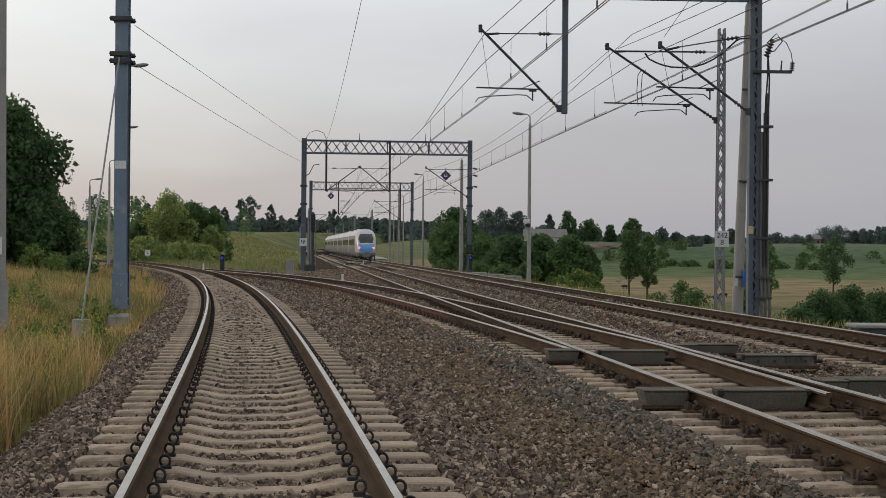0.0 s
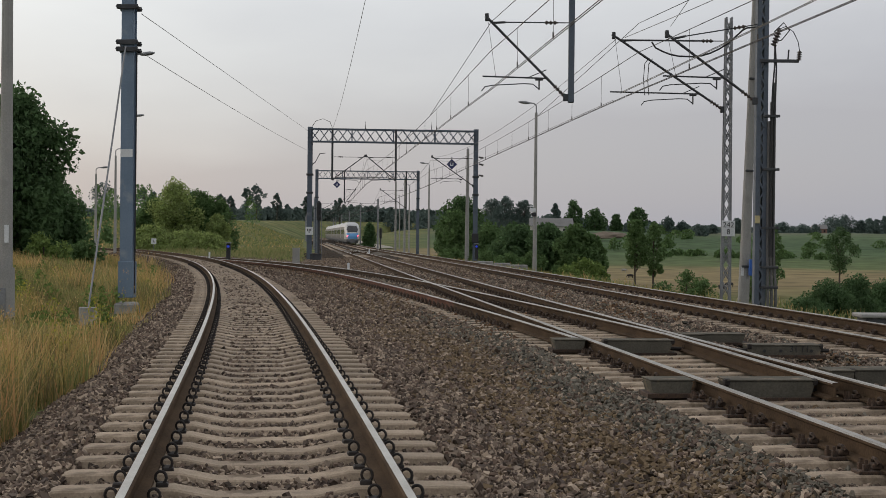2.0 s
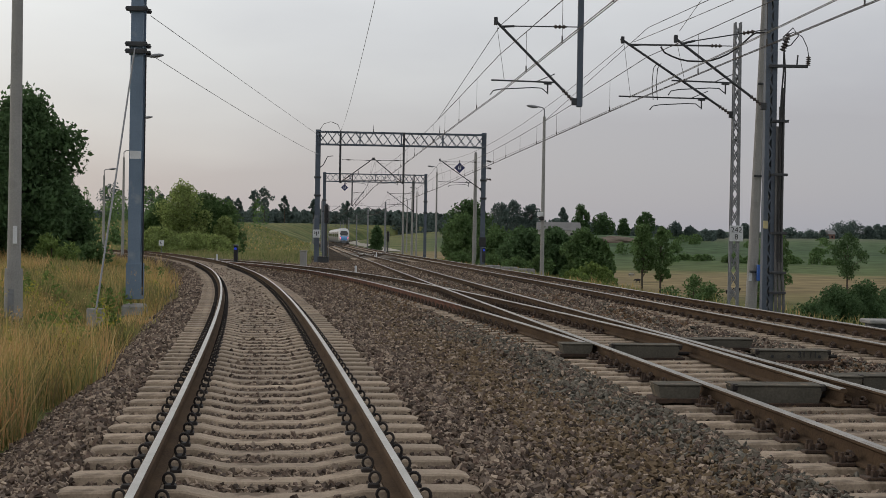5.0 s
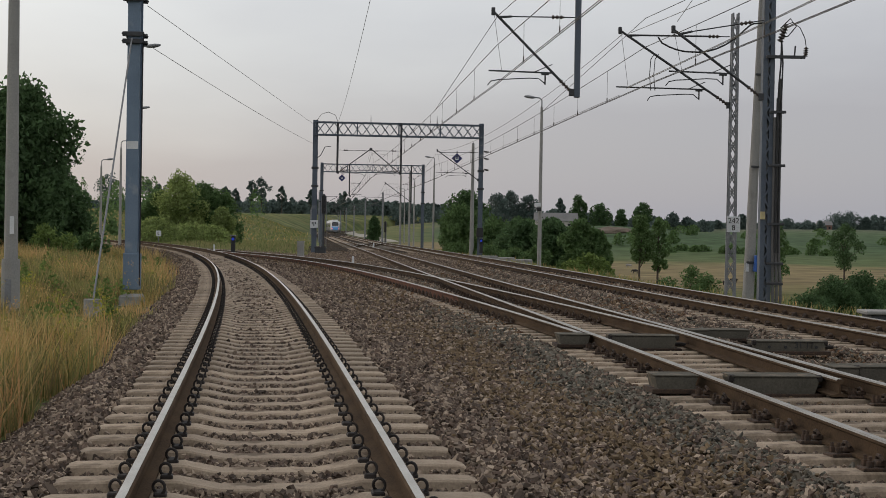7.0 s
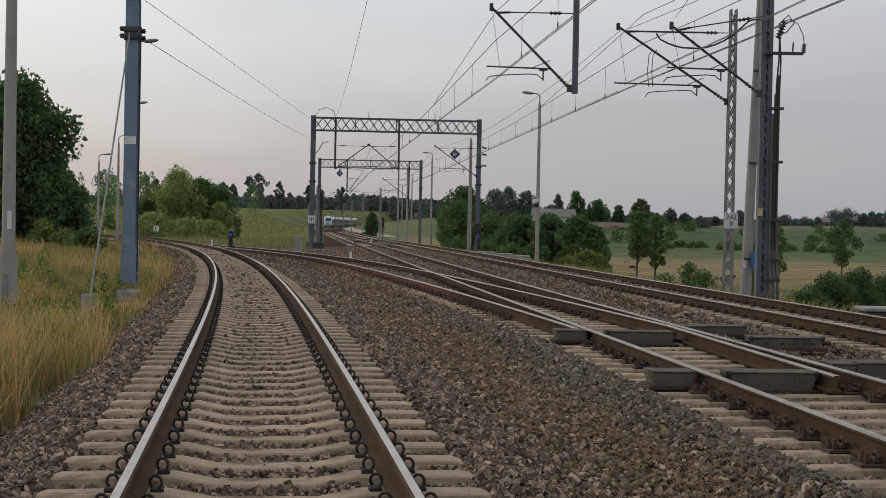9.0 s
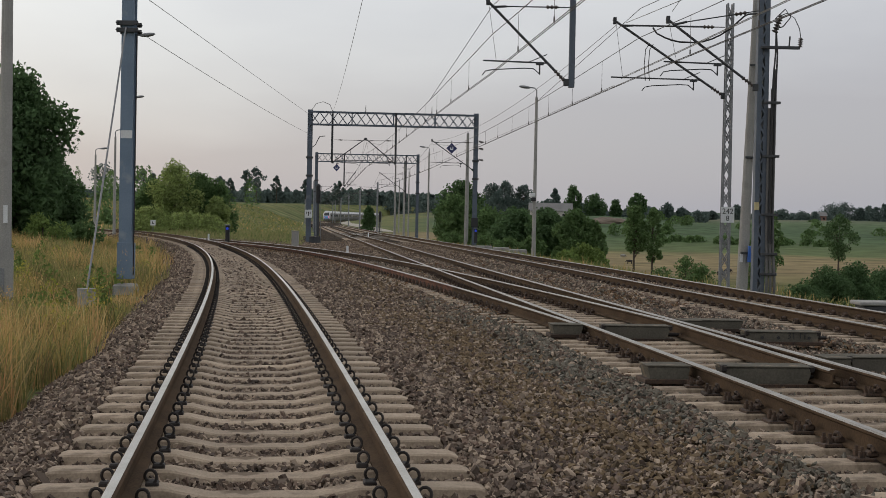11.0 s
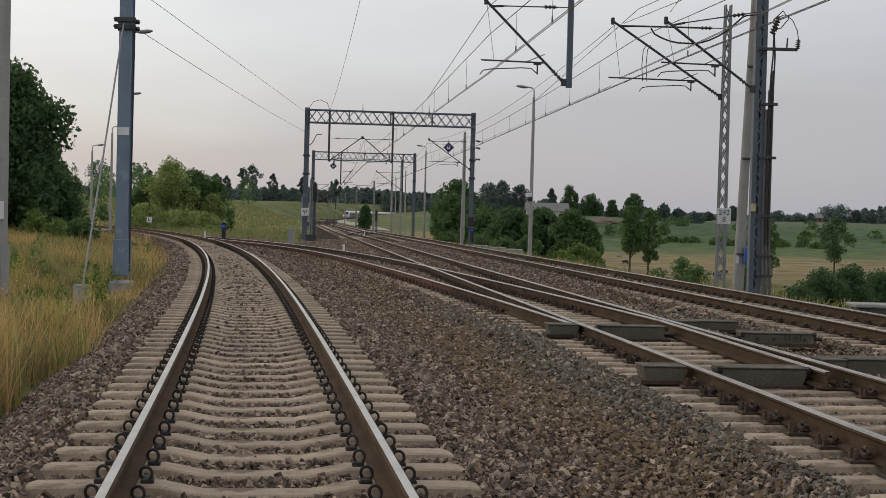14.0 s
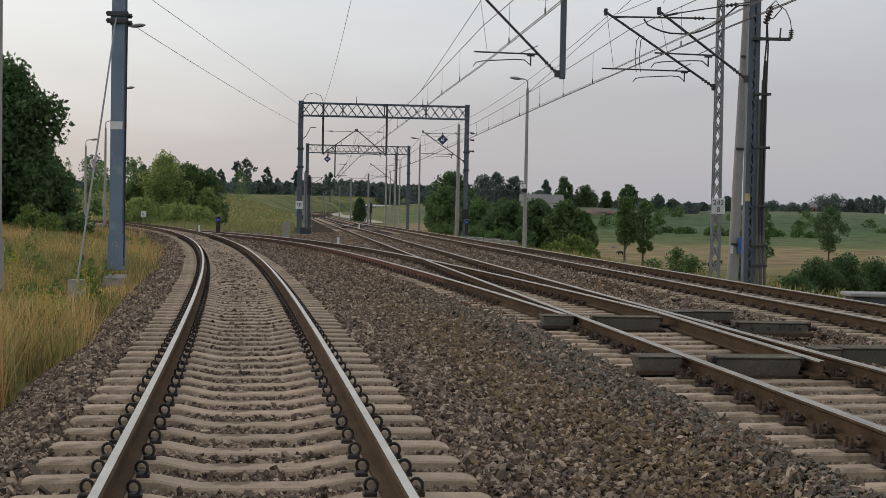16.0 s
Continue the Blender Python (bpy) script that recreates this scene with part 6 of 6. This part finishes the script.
    rusty = 0.75 * np.exp(-((px - link(np.clip(py, 14, 104)) + 0.75) / 0.5) ** 2) * (py > 22) + 0.3 * ((across > 1) & (drift > 0.1))
    dice = r.random(n)
    sort = np.where(dice < rusty, 3, np.where(dice < rusty + grey, 2, np.where(dice < rusty + grey + ochre, 1, 0)))
    for q in (M_STONE, M_OCHRE, M_GREYSTONE, M_RUSTSTONE):
        me.materials.append(q)
    me.polygons.foreach_set("material_index", np.repeat(sort, 6).astype(np.int32))
    me.polygons.foreach_set("use_smooth", np.zeros(n * 6, dtype=bool))
    me.update(calc_edges=True)
    tagged(new("ballast_stones", me), "loose angular purple-grey and brown ballast stones", "ballast", kind="stuff")


stones()

# ================= grass and weeds =================


def stature(x, y):
    """How tall the meadow grows: short round the mast's foot and the stay, uneven elsewhere."""
    u = 0.78 + 0.22 * np.sin(x * 0.8 + y * 0.35) + 0.15 * np.sin(y * 0.9 - x * 1.7)
    path = np.exp(-(((x + 7.4) / 1.7) ** 4) - ((y - 31.0) / 6.5) ** 4)
    return u * (1 - 0.52 * path)


def blades(name, n, place, h0, h1, wid, m, label, seed, bend=0.55):
    r = np.random.default_rng(seed)
    x, y = place(r, n)
    z = land(x, y) - 0.03
    z = np.where((x > siding(np.clip(y, 0, 125)) - 3.0) & (x < siding(np.clip(y, 0, 125))), np.maximum(z, ballast_top(x, y) - 0.1), z)
    n = len(x)
    h = r.uniform(h0, h1, n) * stature(x, y)
    a = r.uniform(0, 6.283, n)
    b = r.uniform(0, 6.283, n)
    k = h * bend * r.random(n)
    w = wid * (0.6 + 0.8 * r.random(n)) * (1 + y / 45)
    s = np.stack([np.cos(a) * w, np.sin(a) * w * 0.4, 0 * w], -1)
    o = np.stack([x, y, z], -1)
    mid = o + np.stack([np.cos(b) * k * 0.35, np.sin(b) * k * 0.35, h * 0.55], -1)
    top = o + np.stack([np.cos(b) * k, np.sin(b) * k, h], -1)
    v = np.stack([o - s, o + s, mid - s * 0.8, mid + s * 0.8, top - s * 0.25, top + s * 0.25], 1).reshape(-1, 3)
    quads = np.array([(0, 1, 3, 2), (2, 3, 5, 4)])
    f = (quads[None] + (np.arange(n) * 6)[:, None, None]).reshape(-1)
    me = bpy.data.meshes.new(name)
    me.vertices.add(n * 6)
    me.vertices.foreach_set("co", v.reshape(-1))
    me.loops.add(len(f))
    me.loops.foreach_set("vertex_index", f)
    me.polygons.add(len(f) // 4)
    me.polygons.foreach_set("loop_start", np.arange(0, len(f), 4))
    me.materials.append(m)
    me.update(calc_edges=True)
    tagged(new(name, me), label, "grass", kind="stuff")


def meadow(patch, lo=2.3):
    def f(r, n):
        y = 8 + 96 * r.random(n) ** 1.7
        edge = siding(np.clip(y, 0, 125)) - lo - 0.25 * np.sin(y * 1.7) - 0.2 * np.sin(y * 0.6)
        x = edge - (0.30 * y + 4.0 + edge).clip(3, 30) * r.random(n) ** 0.8
        g = np.sin(x * 0.9 + y * 0.21) + np.sin(y * 0.33 - x * 0.4) + 0.8 * np.sin(x * 2.3 + y * 0.9)
        ok = r.random(n) < 1 / (1 + np.exp(-1.6 * (g * patch + (np.clip((24 - y) * 0.12, -1.0, 1.0) + 0.1 if patch > 0 else 0.4))))
        ok &= ~((np.abs(x + 7.9) < 0.34) & (y > 30.5) & (y < 32.4)) & ~((np.abs(x + 8.17) < 0.42) & (y > 34.0) & (y < 37.3))
        return x[ok], y[ok]
    return f


blades("dry_grass", 170000, meadow(1), 0.25, 1.0, 0.0045, M_GRASS, "tall dry golden meadow grass beside the track", 3)
blades("green_weeds", 230000, meadow(-1), 0.15, 0.75, 0.006, M_GREENGRASS, "green weeds and grass mixed into the meadow", 4)


def east_edge(r, n):
    y = 18 + 130 * r.random(n) ** 1.3
    return right_main(y) + 3.0 + 3.5 * r.random(n), y


def west_far(r, n):
    y = 95 + 90 * r.random(n)
    return siding(np.clip(y, 0, 125)) - 0.44 * 0 + np.where(y < 118, -3 - 25 * r.random(n), np.minimum(2 + 16 * r.random(n), left_main(y) - 5 - siding(np.clip(y, 0, 125)))), y


def north_edge(r, n):
    y = 66 + 60 * r.random(n)
    lo_ = link(np.clip(y, 60, 104)) + 2.2
    hi_ = left_main(y) - 4.7
    return lo_ + (hi_ - lo_) * r.random(n), y


def weed_spots(n, seed, near, span):
    r = np.random.default_rng(seed)
    out = []
    for _ in range(n):
        y = near + span * r.random() ** 1.4
        x = float(siding(y)) - 2.7 - (0.28 * y) * r.random() ** 1.3
        out.append((x, y, r.uniform(0.35, 0.85), r.uniform(0.35, 0.9)))
    return out


tagged(wood("weed_clumps", weed_spots(90, 31, 12, 50), "leafy green weeds scattered through the meadow", M_LEAF2, 0.045, 130), category="weeds")
tagged(wood("yellow_weeds", weed_spots(40, 33, 16, 40), "yellow flowering weeds in the meadow", mixed("yellow_flowers", [(0.5, 0.42, 0.06), (0.3, 0.3, 0.07), (0.18, 0.22, 0.05)], 0.9, 0.3, bump=0), 0.03, 90), category="weeds")


def seed_heads():
    """Loose tan heads of seed on thin stalks above the meadow."""
    r = np.random.default_rng(21)
    x, y = meadow(1)(r, 2600)
    ok = y < 45
    x, y = x[ok], y[ok]
    z = land(x, y)
    h = r.uniform(0.75, 1.25, len(x))
    p = np.repeat(np.stack([x, y, z + h], -1), 9, 0) + r.normal(size=(len(x) * 9, 3)) * np.array([0.02, 0.02, 0.055])
    v, f = sprays(p, 0.014, 0.5, 0.2)
    tagged(tri_part("seed_heads", v, f, M_GRASS), "tan seed heads above the meadow grass", "grass", kind="stuff")


seed_heads()
blades("embankment_weeds", 16000, east_edge, 0.15, 0.5, 0.009, M_VERGE, "low green weeds along the edge of the embankment", 9)
blades("embankment_grass", 3000, east_edge, 0.2, 0.6, 0.007, M_GRASS, "dry grass along the edge of the embankment", 5)


def west_slope(r, n):
    y = 128 + 430 * r.random(n) ** 1.2
    return left_main(y) - 4.5 - (26 + 0.3 * (y - 128)) * r.random(n) ** 0.8, y


blades("slope_grass", 64000, west_slope, 0.15, 0.5, 0.016, M_VERGE, "rough green grass on the slope beyond the curve", 12)
blades("slope_dry_grass", 5000, west_slope, 0.2, 0.6, 0.014, M_GRASS, "dry pale grass on the slope beyond the curve", 13)
blades("verge_grass", 26000, west_far, 0.2, 0.8, 0.012, M_VERGE, "green verge beyond the curve", 6)
blades("island_grass", 9000, lambda r, n: (lambda xy: (xy[0][xy[1] > 92], xy[1][xy[1] > 92]))(north_edge(r, n)), 0.2, 0.7, 0.012, M_VERGE, "weeds between the diverging lines", 8)

motions()
